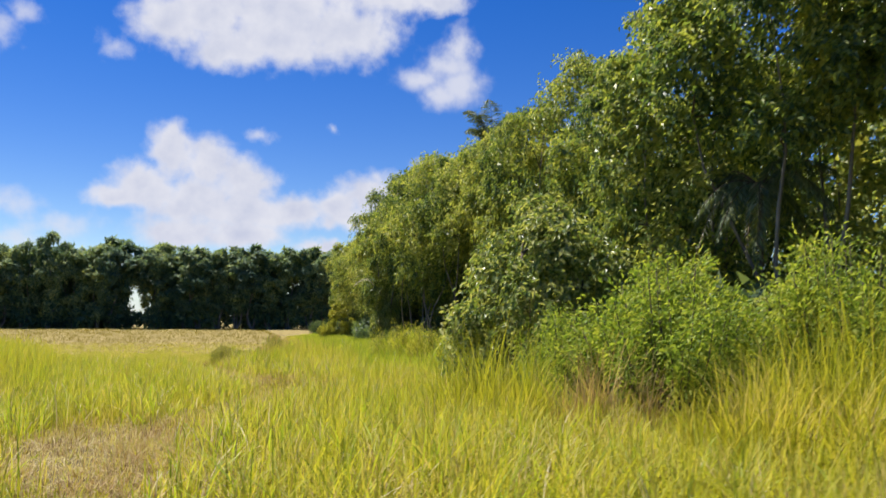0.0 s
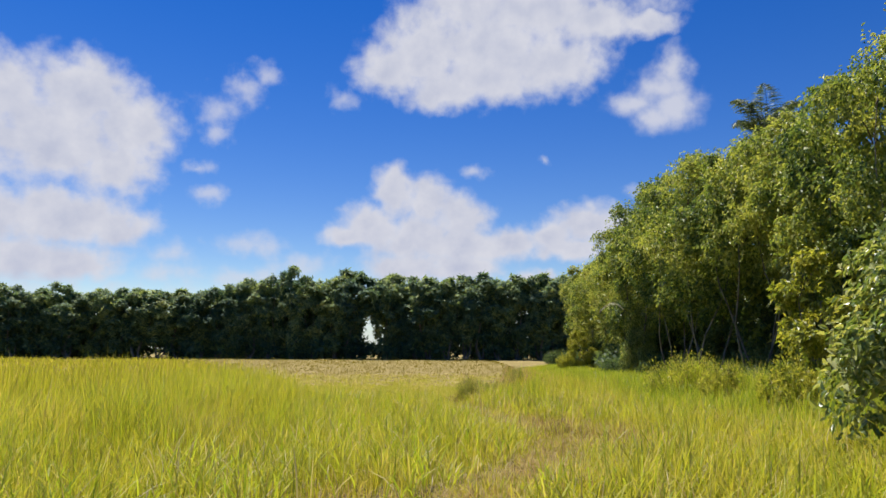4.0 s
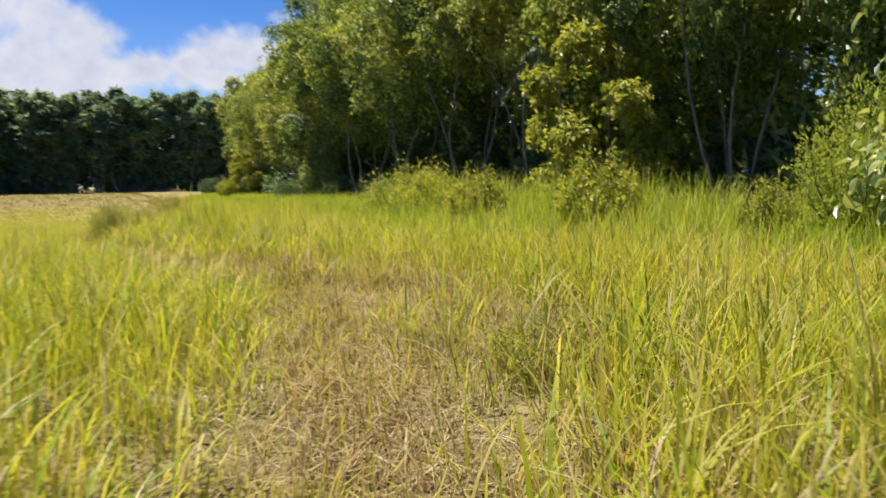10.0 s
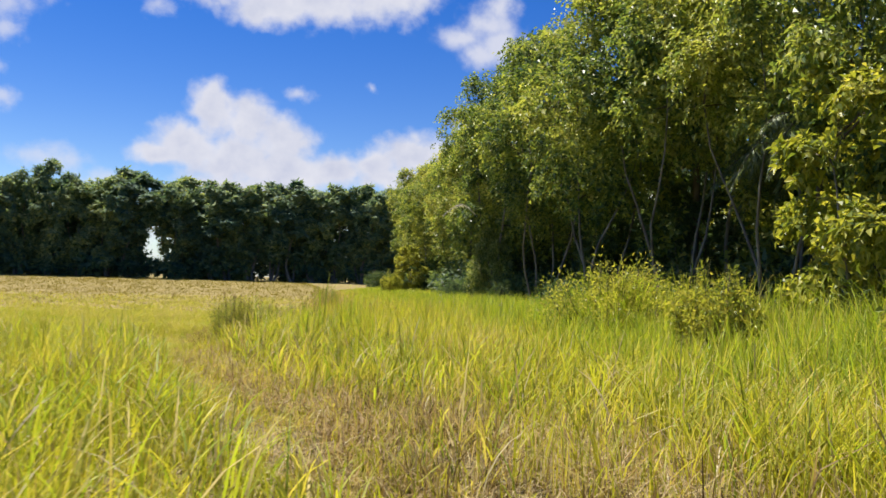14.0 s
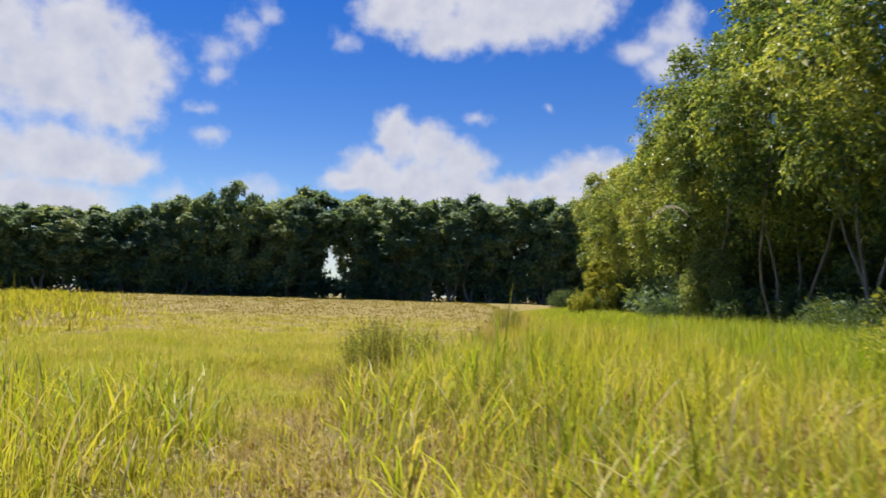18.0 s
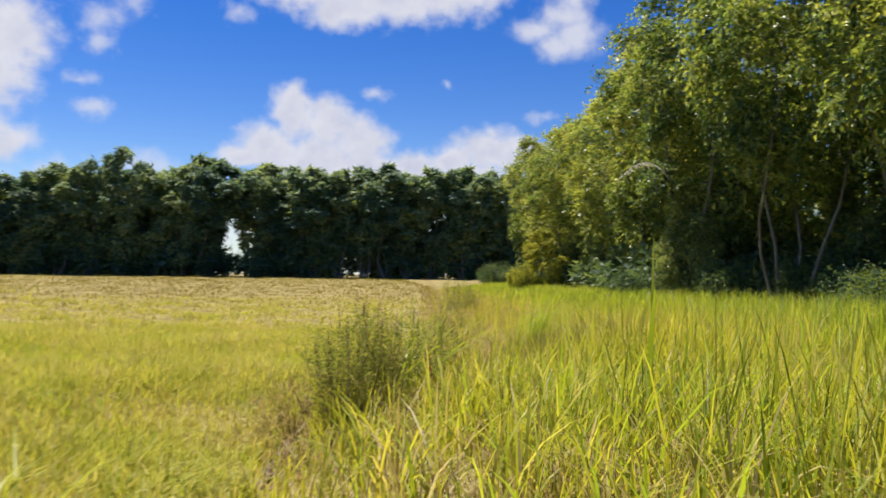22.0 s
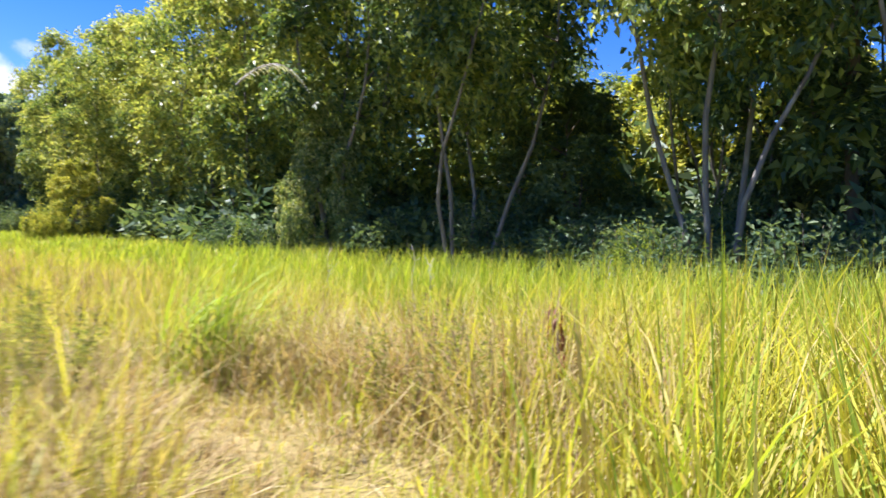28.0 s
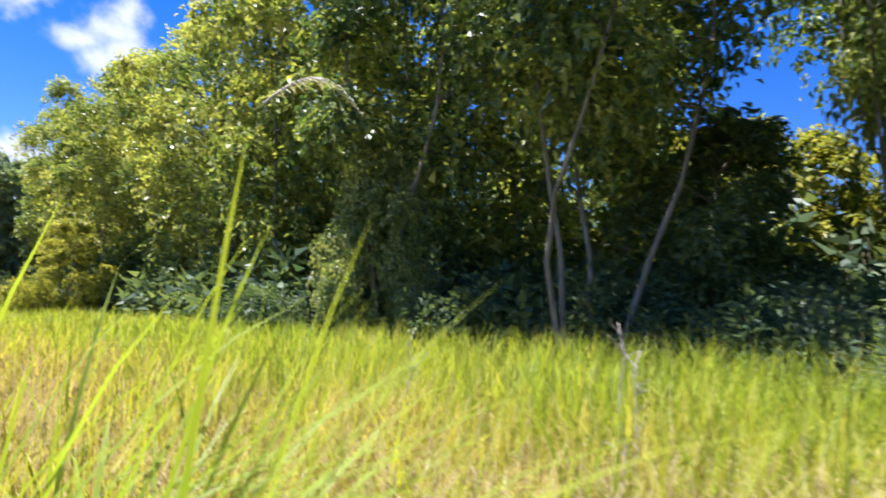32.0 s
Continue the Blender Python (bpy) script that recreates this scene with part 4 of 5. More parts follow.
for n in range(len(lf[1])):
    part_np("leaflet", (lf[0][4 * n:4 * n + 4], [[0, 1, 2, 3]], []), M_PALM_DRY, loose)
loose.matrix_basis = Matrix.Translation((10.75, 52.6, 4.6)) @ Matrix.Rotation(radians(-32), 4, "Z")
tagged(loose, "bleached dry palm frond caught in the foliage of the grove", "palm frond")


# ---------------------------------------------------------------- grass
def near_walk(x, y):
    """Distance to the walked line, sideways, and on past its two ends."""
    past = np.maximum(np.maximum(y - WALK_Y[-1] - 0.25, WALK_Y[0] - y), 0)
    return np.hypot(np.abs(x - np.interp(y, WALK_Y, WALK_X)), past)


WALK_Y = np.array([p[1][1] for p in PATH])
WALK_X = np.array([p[1][0] for p in PATH])


def patchy(x, y, f=0.35, s=0.0):
    """A soft value between 0 and 1 that wanders over metres."""
    return 0.5 + 0.25 * (np.sin(f * x * 2.1 + 1.3 * np.sin(f * y * 1.7 + s) + s) + np.sin(f * y * 1.9 - 1.1 * np.sin(f * x * 2.3 - s) + 2 * s))


def scatter(rng, x0, x1, y0, y1, per_m2, clump=0.12, each=6):
    """Spots in tufts over a rectangle."""
    n = int((x1 - x0) * (y1 - y0) * per_m2 / each)
    c = np.stack([rng.uniform(x0, x1, n), rng.uniform(y0, y1, n)], 1)
    p = np.repeat(c, each, 0) + rng.normal(0, clump, (n * each, 2))
    # the border of the area thins out unevenly
    d = np.minimum(np.minimum(c[:, 0] - x0, x1 - c[:, 0]), np.minimum(c[:, 1] - y0, y1 - c[:, 1]))
    soft = min(2.5, 0.12 * min(x1 - x0, y1 - y0))
    p = p[np.repeat(rng.uniform(0, 1, n) < 0.08 + d / soft, each)]
    n = len(p) // each
    # third column: vigour of the tuft
    return np.column_stack([p, np.repeat(rng.uniform(0.4, 1.25, n), each)])


def grass(name, label, mat, p, h, w, bend, seed, levels=3):
    rng = np.random.default_rng(seed)
    z = ground_z(p[:, 0], p[:, 1]) - 0.06
    h = np.where((p[:, 1] > 34) & (near_walk(p[:, 0], p[:, 1]) < 0.45), np.minimum(h, 0.32), h)
    v, quads, tris = blades(rng, p, z, h, w, bend, levels)
    # what leans over the walked line is trodden flat
    over = near_walk(v[:, 0], v[:, 1]) < 0.3
    low_ = ground_z(v[:, 0], v[:, 1]) + np.where(v[:, 1] > 31, 0.2, 0.4)
    v[:, 2] = np.where(over, np.minimum(v[:, 2], low_), v[:, 2])
    ob = part_np(name, (v, quads, tris), mat)
    return tagged(ob, label, "grass", kind="stuff")


def clear_walk(p, h, low=0.6):
    """Grass on the walked line is trodden down."""
    d = near_walk(p[:, 0], p[:, 1])
    return h * (low + (1 - low) * sm((d - 0.2) / 1.1))


# worn and withered spots: x, y, half widths, strength
WORN = [(-1.7, 9.5, 1.5, 3.4, 1.0), (1.0, 15.0, 0.9, 1.8, 0.8), (2.9, 16.4, 1.1, 1.2, 0.7), (3.4, 19.6, 1.4, 2.0, 0.9), (3.2, 23.0, 1.2, 2.4, 0.55), (4.2, 27.6, 1.5, 2.6, 0.45), (1.8, 27.5, 0.8, 3.6, 0.5),
        (0.0, 31.0, 0.6, 0.6, 0.9), (1.7, 37.6, 0.7, 2.4, 0.8), (4.6, 41.2, 1.5, 2.2, 0.4), (-5.2, 20.0, 1.0, 1.6, 0.6), (-3.4, 25.5, 0.8, 1.5, 0.6)]


def wornness(x, y):
    return np.clip(sum(k * np.exp(-((x - a) / b) ** 2 - ((y - c) / d) ** 2) for a, c, b, d, k in WORN), 0, 1)


def by_kind(rng, p, dryness, lushness):
    """Masks of withered, lush and plain blades."""
    dry = dryness + rng.normal(0, 0.22, len(p)) > 0.62
    lush = ~dry & (lushness + rng.normal(0, 0.25, len(p)) > 0.55)
    return dry, lush, ~dry & ~lush


def make_grass():
    rng = np.random.default_rng(21)
    # right of the path up to the grove
    p = scatter(rng, -1.8, 13.2, -7, 77, 200, 0.12, 16)
    side = p[:, 0] - track_x(p[:, 1])
    far_ = sm((p[:, 1] - 46) / 14)
    keep = (side > -0.1 + 0.24 * sm((p[:, 1] - 33.5) / 1.5) * (1 - sm((p[:, 1] - 44) / 4))) & (rng.uniform(0, 1, len(p)) < 1 - 0.45 * far_)
    p, side, far_ = p[keep], side[keep], far_[keep]
    worn = wornness(p[:, 0], p[:, 1])
    tall = (1 - 0.25 * far_) * 0.62 - 0.25 * np.exp(-((side - 0.1) / 0.4) ** 2) * sm((p[:, 1] - 33) / 2) + 0.36 * sm((side - 0.6) / 2.5)
    tall += (0.25 * sm((p[:, 0] - 7.0) / 3) + 0.3 * sm((p[:, 0] - 6.5) / 2.5) * sm((p[:, 1] - 21) / 3)) * (1 - 0.6 * sm((p[:, 1] - 31) / 4))
    h = tall * rng.uniform(0.6, 1.12, len(p)) * (0.5 + 0.55 * p[:, 2]) * (0.75 + 0.42 * patchy(p[:, 0], p[:, 1])) * (1 - 0.3 * worn)
    h = clear_walk(p, h)
    # beyond the weeds the sward rises from the pasture to the grove
    level = 0.92 + (0.4 * sm((p[:, 0] - 7.5) / 4.5) - 0.42) * sm((p[:, 1] - 40) / 4)
    later = clear_walk(p, (level - ground_z(p[:, 0], p[:, 1]) + 0.06) * 1.2 * rng.uniform(0.62, 1.04, len(p)) * (1 - 0.3 * worn) * (0.55 + 0.45 * sm((side - 0.2) / 1.2)), 0.2)
    k = sm((p[:, 1] - 34.5) / 2.5)
    h = h * (1 - k) + later * k
    w = rng.uniform(0.007, 0.016, len(p)) * (1 + 1.0 * far_)
    dry, lush, rest = by_kind(rng, p, 0.75 * worn + 0.36 * patchy(p[:, 0], p[:, 1], 0.55, 1.0) + 0.2 * np.exp(-((side - 0.6) / 1.0) ** 2) + 0.2 * np.exp(-((p[:, 1] - 31.5) / 3.5) ** 2 - ((side - 2.0) / 2.2) ** 2) + 0.5 * sm((p[:, 1] - 36.5) / 3) * (1 - sm((p[:, 0] - 8) / 3)),
                              sm((p[:, 0] - 6.0) / 4) + (0.4 + 0.35 * sm((p[:, 1] - 22) / 4)) * patchy(p[:, 0], p[:, 1], 0.7, 4.0) * sm((side - 0.8) / 1.5) - 0.4 * sm((p[:, 1] - 36.5) / 3) * (1 - sm((p[:, 0] - 9) / 3)))
    grass("tall_grass", "tall yellow-green grass between the path and the grove", M_TALL, p[rest], h[rest], w[rest], 0.5, 1)
    grass("lush_grass", "lush green tall grass along the foot of the grove", M_LUSH, p[lush], h[lush] * 1.04, w[lush] * 1.15, 0.42, 2)
    grass("dry_grass", "withered brown tall grass beside the path", M_DRY, p[dry], h[dry] * 0.85, w[dry] * 0.85, 0.9, 3)
    # fine stems between, where the walk passes closest
    p = scatter(rng, 1.5, 10.5, 34.5, 48, 90, 0.14, 8)
    p = p[p[:, 0] - track_x(p[:, 1]) > 0.25]
    h = clear_walk(p, (0.66 + 0.28 * sm((p[:, 0] - 4) / 3) - 0.2 * sm((p[:, 1] - 42) / 3)) * rng.uniform(0.6, 1.15, len(p)), 0.25)
    straw = rng.uniform(0, 1, len(p)) < 0.65
    w = rng.uniform(0.006, 0.013, len(p))
    grass("fine_grass", "fine pale grass stems in the tall growth", M_TALL, p[~straw], h[~straw], w[~straw], 0.6, 11)
    grass("straw_grass", "fine straw-coloured stems in the tall growth", M_STRAW, p[straw], h[straw], w[straw], 0.8, 12)
    # broad arching blades where the walk passes
    p = scatter(rng, -8, 9, 0, 46, 62, 0.08, 8)
    d = near_walk(p[:, 0], p[:, 1])
    side = p[:, 0] - track_x(p[:, 1])
    p = p[(d > 0.5) & (d < 6.0) & (np.abs(side) > 0.35) & ((p[:, 1] < 31.5 - 0.5 * patchy(p[:, 0], p[:, 1], 1.0)) | (side > 0.6))]
    worn = wornness(p[:, 0], p[:, 1])
    p = p[worn < 0.45 + rng.uniform(-0.2, 0.25, len(p))]
    h = clear_walk(p, rng.uniform(0.45, 0.95, len(p)) * (0.65 + 0.45 * p[:, 2])) * (1 - 0.2 * sm((p[:, 1] - 33) / 4))
    w = rng.uniform(0.010, 0.021, len(p))
    kind_ = rng.uniform(0, 1, len(p)) + 0.35 * (patchy(p[:, 0], p[:, 1], 0.9, 2.0) - 0.5)
    for m, label, part_of, seed in ((M_LUSH, "broad green arching grass blades", kind_ < 0.48, 41), (M_TALL, "broad yellow arching grass blades", (kind_ >= 0.48) & (kind_ < 0.86), 42), (M_STRAW, "broad withered arching grass blades", kind_ >= 0.86, 43)):
        grass("broad_grass", label, m, p[part_of], h[part_of], w[part_of], 0.62, seed, 5)
    # fallen straw over the worn spots and between the tufts
    p = scatter(rng, -7, 8, 1, 47, 150, 0.16, 5)
    worn = wornness(p[:, 0], p[:, 1])
    side = p[:, 0] - track_x(p[:, 1])
    keep = (near_walk(p[:, 0], p[:, 1]) < 6) & (rng.uniform(0, 1, len(p)) < 0.22 + 0.8 * worn) & ((p[:, 1] < 31) | (side > 0.15))
    p = p[keep & (near_walk(p[:, 0], p[:, 1]) > 0.35)]
    pale = rng.uniform(0, 1, len(p)) < 0.5
    h = rng.uniform(0.14, 0.36, len(p))
    w = rng.uniform(0.006, 0.013, len(p))
    grass("fallen_straw", "pale fallen straw lying over the worn ground", M_STRAW, p[pale], h[pale], w[pale], 2.0, 51, 4)
    grass("fallen_straw", "brown fallen grass lying over the worn ground", M_DRY, p[~pale], h[~pale], w[~pale], 1.8, 52, 4)
    # low thatch between the tufts
    p = scatter(rng, -6, 8, 1, 50, 130, 0.15, 5)
    p = p[(near_walk(p[:, 0], p[:, 1]) < 4.5) & (rng.uniform(0, 1, len(p)) < 1.15 - near_walk(p[:, 0], p[:, 1]) / 5) & ((p[:, 1] < 33.5) | (p[:, 0] - track_x(p[:, 1]) > 0.15))]
    dead = rng.uniform(0, 1, len(p)) < 0.25 + 0.5 * wornness(p[:, 0], p[:, 1])
    h = rng.uniform(0.12, 0.34, len(p))
    w = rng.uniform(0.008, 0.018, len(p))
    grass("thatch", "low matted dead grass between the tufts", M_DRY, p[dead], h[dead], w[dead], 1.2, 31, 2)
    grass("thatch", "low matted green grass between the tufts", M_TALL, p[~dead], h[~dead], w[~dead], 1.0, 32, 2)
    # short dry growth over the trodden line
    yy = rng.uniform(-4, 30.2, 12000)
    p = np.stack([track_x(yy) + rng.normal(0, 0.3, len(yy)), yy], 1)
    grass("trampled_grass", "short trampled grass on the footpath", M_DRY, p, rng.uniform(0.12, 0.36, len(p)), rng.uniform(0.007, 0.014, len(p)), 1.2, 13)
    yy = rng.uniform(29.5, 80, 6000)
    p = np.stack([track_x(yy) + np.where(rng.uniform(0, 1, len(yy)) < 0.5, -1, 1) * rng.uniform(0.09, 0.4, len(yy)), yy], 1)
    grass("trampled_grass", "short dry grass along the footpath", M_DRY, p, rng.uniform(0.06, 0.22, len(p)), rng.uniform(0.006, 0.012, len(p)), 1.2, 15)
    yy = rng.uniform(35.0, 39.6, 1500)
    p = np.stack([track_x(yy) + rng.uniform(-0.15, 0.9, len(yy)), yy], 1)
    p = p[near_walk(p[:, 0], p[:, 1]) > 0.45]
    grass("dead_grass", "dead brown grass leaning over the footpath", M_BROWN, p, rng.uniform(0.2, 0.62, len(p)), rng.uniform(0.006, 0.012, len(p)), 1.0, 17)
    # lone stalks that stand above the rest
    p = scatter(rng, 3.6, 11, 30, 60, 0.8, 0.15, 2)
    p = p[near_walk(p[:, 0], p[:, 1]) > 2.2]
    grass("grass_stalk", "lone tall grass stalks above the sward", M_LUSH, p, rng.uniform(0.95, 1.4, len(p)), rng.uniform(0.010, 0.022, len(p)), 0.45, 16, 4)
    # left of the path, before the pasture
    p = scatter(rng, -15, 3.5, -6, 44, 290, 0.11, 20)
    p = p[rng.uniform(0, 1, len(p)) < 1 - 0.9 * sm((-9.0 - p[:, 0]) / 6)]
    side = track_x(p[:, 1]) - p[:, 0]
    out = sm((-4.5 - p[:, 0]) / 4)
    edge = 32.4 - 1.0 * np.sin(p[:, 0] * 0.6) - 1.5 * sm((2.0 - side) / 2) + 9 * out
    keep = (side > -0.1) & (p[:, 1] < edge + rng.normal(0, 0.8, len(p)))
    p, side, out = p[keep], side[keep], out[keep]
    worn = wornness(p[:, 0], p[:, 1])
    h = (0.52 + 0.36 * sm((side - 0.5) / 2.0) + 0.5 * sm((side - 3.5) / 3.0) * sm((p[:, 1] - 10) / 6)) * rng.uniform(0.6, 1.15, len(p)) * (0.4 + 0.62 * p[:, 2]) * (0.66 + 0.5 * patchy(p[:, 0], p[:, 1], 0.45, 2))
    h = clear_walk(p, h * (1 - 0.3 * sm((p[:, 1] - 29.5) / 4) * (1 - out)) * (1 - 0.45 * worn) * (1 + 0.2 * out))
    w = rng.uniform(0.006, 0.0135, len(p))
    dry, lush, rest = by_kind(rng, p, 0.9 * worn + 0.42 * patchy(p[:, 0], p[:, 1], 0.6, 3.0) + 0.2 * np.exp(-(side / 0.7) ** 2), 0.62 * patchy(p[:, 0], p[:, 1], 0.8, 1.0) * sm((side - 0.8) / 2))
    grass("meadow_grass", "knee-high yellow-green grass on the open side of the path", M_TALL, p[rest], h[rest], w[rest], 0.5, 4, 2)
    grass("meadow_grass", "knee-high fresh green grass on the open side of the path", M_LUSH, p[lush], h[lush], w[lush] * 1.15, 0.42, 19, 2)
    grass("dry_grass", "trampled brown dry grass beside the path", M_DRY, p[dry], h[dry] * 0.75, w[dry] * 0.85, 1.0, 5)
    # meadow further out
    p = scatter(rng, -48, -8, -9, 36, 36, 0.2, 7)
    p = p[rng.uniform(0, 1, len(p)) < sm((-7.0 - p[:, 0]) / 6)]
    h = (0.8 + 1.1 * sm((p[:, 1] - 10) / 6)) * rng.uniform(0.6, 1.1, len(p)) * (0.75 + 0.45 * patchy(p[:, 0], p[:, 1], 0.3, 2))
    grass("meadow_grass", "open meadow of yellow-green grass", M_TALL, p, h, rng.uniform(0.03, 0.06, len(p)), 0.4, 6, 1)
    # greener growth that runs on along the far side of the pasture
    p = scatter(rng, -60, -8, 34, 92, 9, 0.3, 7)
    p = p[p[:, 0] < -9 - 0.45 * (p[:, 1] - 50) + rng.normal(0, 2.0, len(p))]
    grass("meadow_grass", "yellow-green grass on the far side of the pasture", M_TALL, p, rng.uniform(0.35, 0.75, len(p)), rng.uniform(0.06, 0.11, len(p)), 0.5, 20, 1)
    # pasture: short and dry, near part and far part
    p = scatter(rng, -7.5, 2.6, 28.6, 46, 860, 0.10, 8)
    p = p[track_x(p[:, 1]) - p[:, 0] > 0.08]
    p = p[rng.uniform(0, 1, len(p)) < 1 - 0.5 * sm((p[:, 1] - 40.5) / 5)]
    p = p[((p[:, 1] > 29.6) | (p[:, 0] < -1.2)) & (np.hypot((p[:, 0] - 0.0) / 0.5, (p[:, 1] - 31.0) / 0.4) > rng.uniform(0.6, 1.3, len(p)))]
    h = 0.28 * rng.uniform(0.55, 1.3, len(p)) * (0.6 + 0.4 * p[:, 2]) * (0.8 + 0.5 * patchy(p[:, 0], p[:, 1], 0.8, 4))
    grass("pasture_grass", "short dry yellow pasture grass", M_FIELD, p, h, rng.uniform(0.007, 0.014, len(p)), 0.7, 14, 2)
    p = scatter(rng, -12, 6, 30.5, 66, 130, 0.12, 7)
    side = track_x(p[:, 1]) - p[:, 0]
    keep = (side > 0.2) & (p[:, 1] < 44 + 20 * rng.uniform(0, 1, len(p)))
    p = p[keep]
    h = 0.24 * rng.uniform(0.5, 1.3, len(p)) * (0.6 + 0.8 * patchy(p[:, 0], p[:, 1], 0.8, 4))
    grass("pasture_grass", "short dry yellow pasture grass", M_FIELD, p, h, rng.uniform(0.014, 0.028, len(p)), 1.0, 7, 2)
    p = scatter(rng, -9, 1.6, 29.5, 44, 110, 0.07, 12)
    p = p[(track_x(p[:, 1]) - p[:, 0] > 0.1) & (patchy(p[:, 0], p[:, 1], 1.1, 5) > 0.42)]
    grass("grass_tufts", "green tufts in the short pasture", M_LUSH, p, 0.3 * rng.uniform(0.5, 1.2, len(p)), rng.uniform(0.008, 0.015, len(p)), 0.6, 18, 2)
    p = scatter(rng, -66, 14, 34, 107, 20, 0.3, 7)
    side = track_x(p[:, 1]) - p[:, 0]
    keep = (side > -0.2) & ((p[:, 0] < -9) | (p[:, 1] > 47 + 16 * rng.uniform(0, 1, len(p))))
    p = p[keep]
    h = 0.2 * rng.uniform(0.6, 1.3, len(p))
    grass("pasture_grass", "short dry tan pasture reaching to the far row of trees", M_STUBBLE, p, h, rng.uniform(0.05, 0.10, len(p)), 0.9, 8, 1)


make_grass()


def clump_data(seed, n, H, R, w, bend, toward=None):
    rng = np.random.default_rng(seed)
    a, r = rng.uniform(0, 2 * np.pi, n), R * np.sqrt(rng.uniform(0, 1, n))
    p = np.stack([np.cos(a) * r, np.sin(a) * r], 1)
    return blades(rng, p, np.full(n, -0.05), H * (rng.uniform(0.5, 1.05, n) * (1 - 0.45 * (r / R) ** 2) * (0.8 + 0.3 * np.sin(a * 3 + 5 * r)) if toward is None else rng.uniform(0.66, 1.04, n)), rng.uniform(0.7, 1.3, n) * w, bend, 3 if n > 200 else 7, a + rng.normal(0, 1.3, n) if toward is None else radians(toward) + rng.normal(0, 0.6, n))


def tussock(x, y, H, R, n, mat, label, seed, bend=0.6, w=0.016, toward=None):
    v, q, t = clump_data(seed, n, H, R, w, bend, toward)
    if n > 200:
        ob = tagged(part_np("grass_tussock", (v, q, t), mat), kind="stuff")
    else:
        ob = new("grass_tussock")
        for i in range(n):
            part_np("blade", (v[15 * i:15 * i + 15], [[2 * s, 2 * s + 1, 2 * s + 3, 2 * s + 2] for s in range(6)], [[12, 13, 14]]), mat, ob)
    ob.matrix_basis = put(ob, x, y)
    return tagged(ob, label, "grass", "grass tussocks")


tussock(4.9, 10.0, 2.5, 1.2, 1500, M_TALL, "big tussock of tall pale grass before the bushes", 81, 0.45, 0.012)
def heap(x, y, H, R, n, mat, label, seed):
    """Long curved leaves piled into a rounded heap."""
    rng = np.random.default_rng(seed)
    a, r = rng.uniform(0, 2 * np.pi, n), R * np.sqrt(rng.uniform(0, 1, n))
    p = np.stack([np.cos(a) * r, np.sin(a) * r], 1)
    base = (H - 0.45) * (1 - (r / R) ** 2) * (0.8 + 0.2 * np.sin(3 * a + 1)) * rng.uniform(0.4, 1.0, n) - 0.05
    d = blades(rng, p, base, rng.uniform(0.35, 0.75, n), rng.uniform(0.008, 0.018, n), 0.75, 3, a + rng.normal(0, 0.9, n))
    ob = tagged(part_np("grass_heap", d, mat), label, "grass", kind="stuff")
    ob.matrix_basis = put(ob, x, y)


heap(9.2, 31.8, 2.35, 1.9, 2600, M_LUSH, "rounded heap of long curved sunlit reed leaves before the grove", 82)
heap(10.3, 33.2, 1.7, 1.5, 1500, M_LUSH, "rounded heap of long curved green reed leaves before the grove", 83)
tussock(4.9, 42.75, 1.75, 0.4, 130, M_LUSH, "tall arching grass tussock in the tall growth", 84, 0.85, 0.016, -12)
tussock(1.55, 35.5, 1.5, 0.3, 34, M_LUSH, "tall arching grass blades beside the weeds", 87, 0.85, 0.018, 20)
tussock(2.1, 35.3, 1.3, 0.3, 60, M_STRAW, "dry tall grass blades beside the weeds", 88, 0.5, 0.014)
tussock(2.81, 32.66, 2.7, 0.06, 4, M_LUSH, "lone tall grass blades standing above the sward", 89, 0.2, 0.03)
tussock(1.0, 34.85, 1.2, 0.45, 150, M_TALL, "yellow-green grass blades growing through the weed", 90, 0.5, 0.012)
for n, (x, y, H) in enumerate([(0.62, 35.2, 0.55), (0.45, 36.1, 0.5), (1.15, 36.6, 0.65), (0.5, 34.7, 0.5), (1.6, 37.8, 0.6), (1.3, 34.4, 0.6), (1.7, 34.9, 0.6), (3.9, 41.6, 0.55), (3.4, 40.7, 0.55), (3.3, 41.5, 0.5), (4.6, 43.8, 0.6), (4.0, 42.8, 0.55)]):
    tussock(x, y, H, 0.6, 330, M_DRY if n % 2 else M_BROWN, "clump of dead brown grass beside the footpath", 120 + n, 0.8, 0.010)
for n, (x, y, H, R, m) in enumerate([(-0.85, 7.9, 0.32, 0.3, 260), (-2.9, 8.6, 0.45, 0.5, 300), (-2.2, 9.8, 0.4, 0.6, 340), (-3.6, 9.6, 0.5, 0.6, 340), (-1.7, 11.0, 0.45, 0.5, 300), (2.5, 21.6, 0.6, 0.6, 380), (3.0, 23.4, 0.6, 0.6, 380), (2.7, 24.9, 0.55, 0.5, 320), (3.6, 20.4, 0.6, 0.6, 360), (3.4, 16.2, 0.55, 0.5, 320), (2.5, 15.9, 0.45, 0.5, 300), (3.0, 16.9, 0.5, 0.6, 340), (2.1, 16.6, 0.45, 0.5, 300), (3.9, 17.3, 0.5, 0.5, 320)]):
    tussock(x, y, H, R, m, M_BROWN, "clump of dead brown grass in a worn spot of the meadow", 140 + n, 0.9, 0.010)
tussock(4.9, 46.8, 1.35, 0.8, 900, M_TALL, "grass tussock at the edge of the pasture", 85, 0.5, 0.01)
tussock(6.9, 5.2, 2.1, 1.3, 1800, M_TALL, "big tussock of tall pale grass before the bushes", 72, 0.45, 0.012)
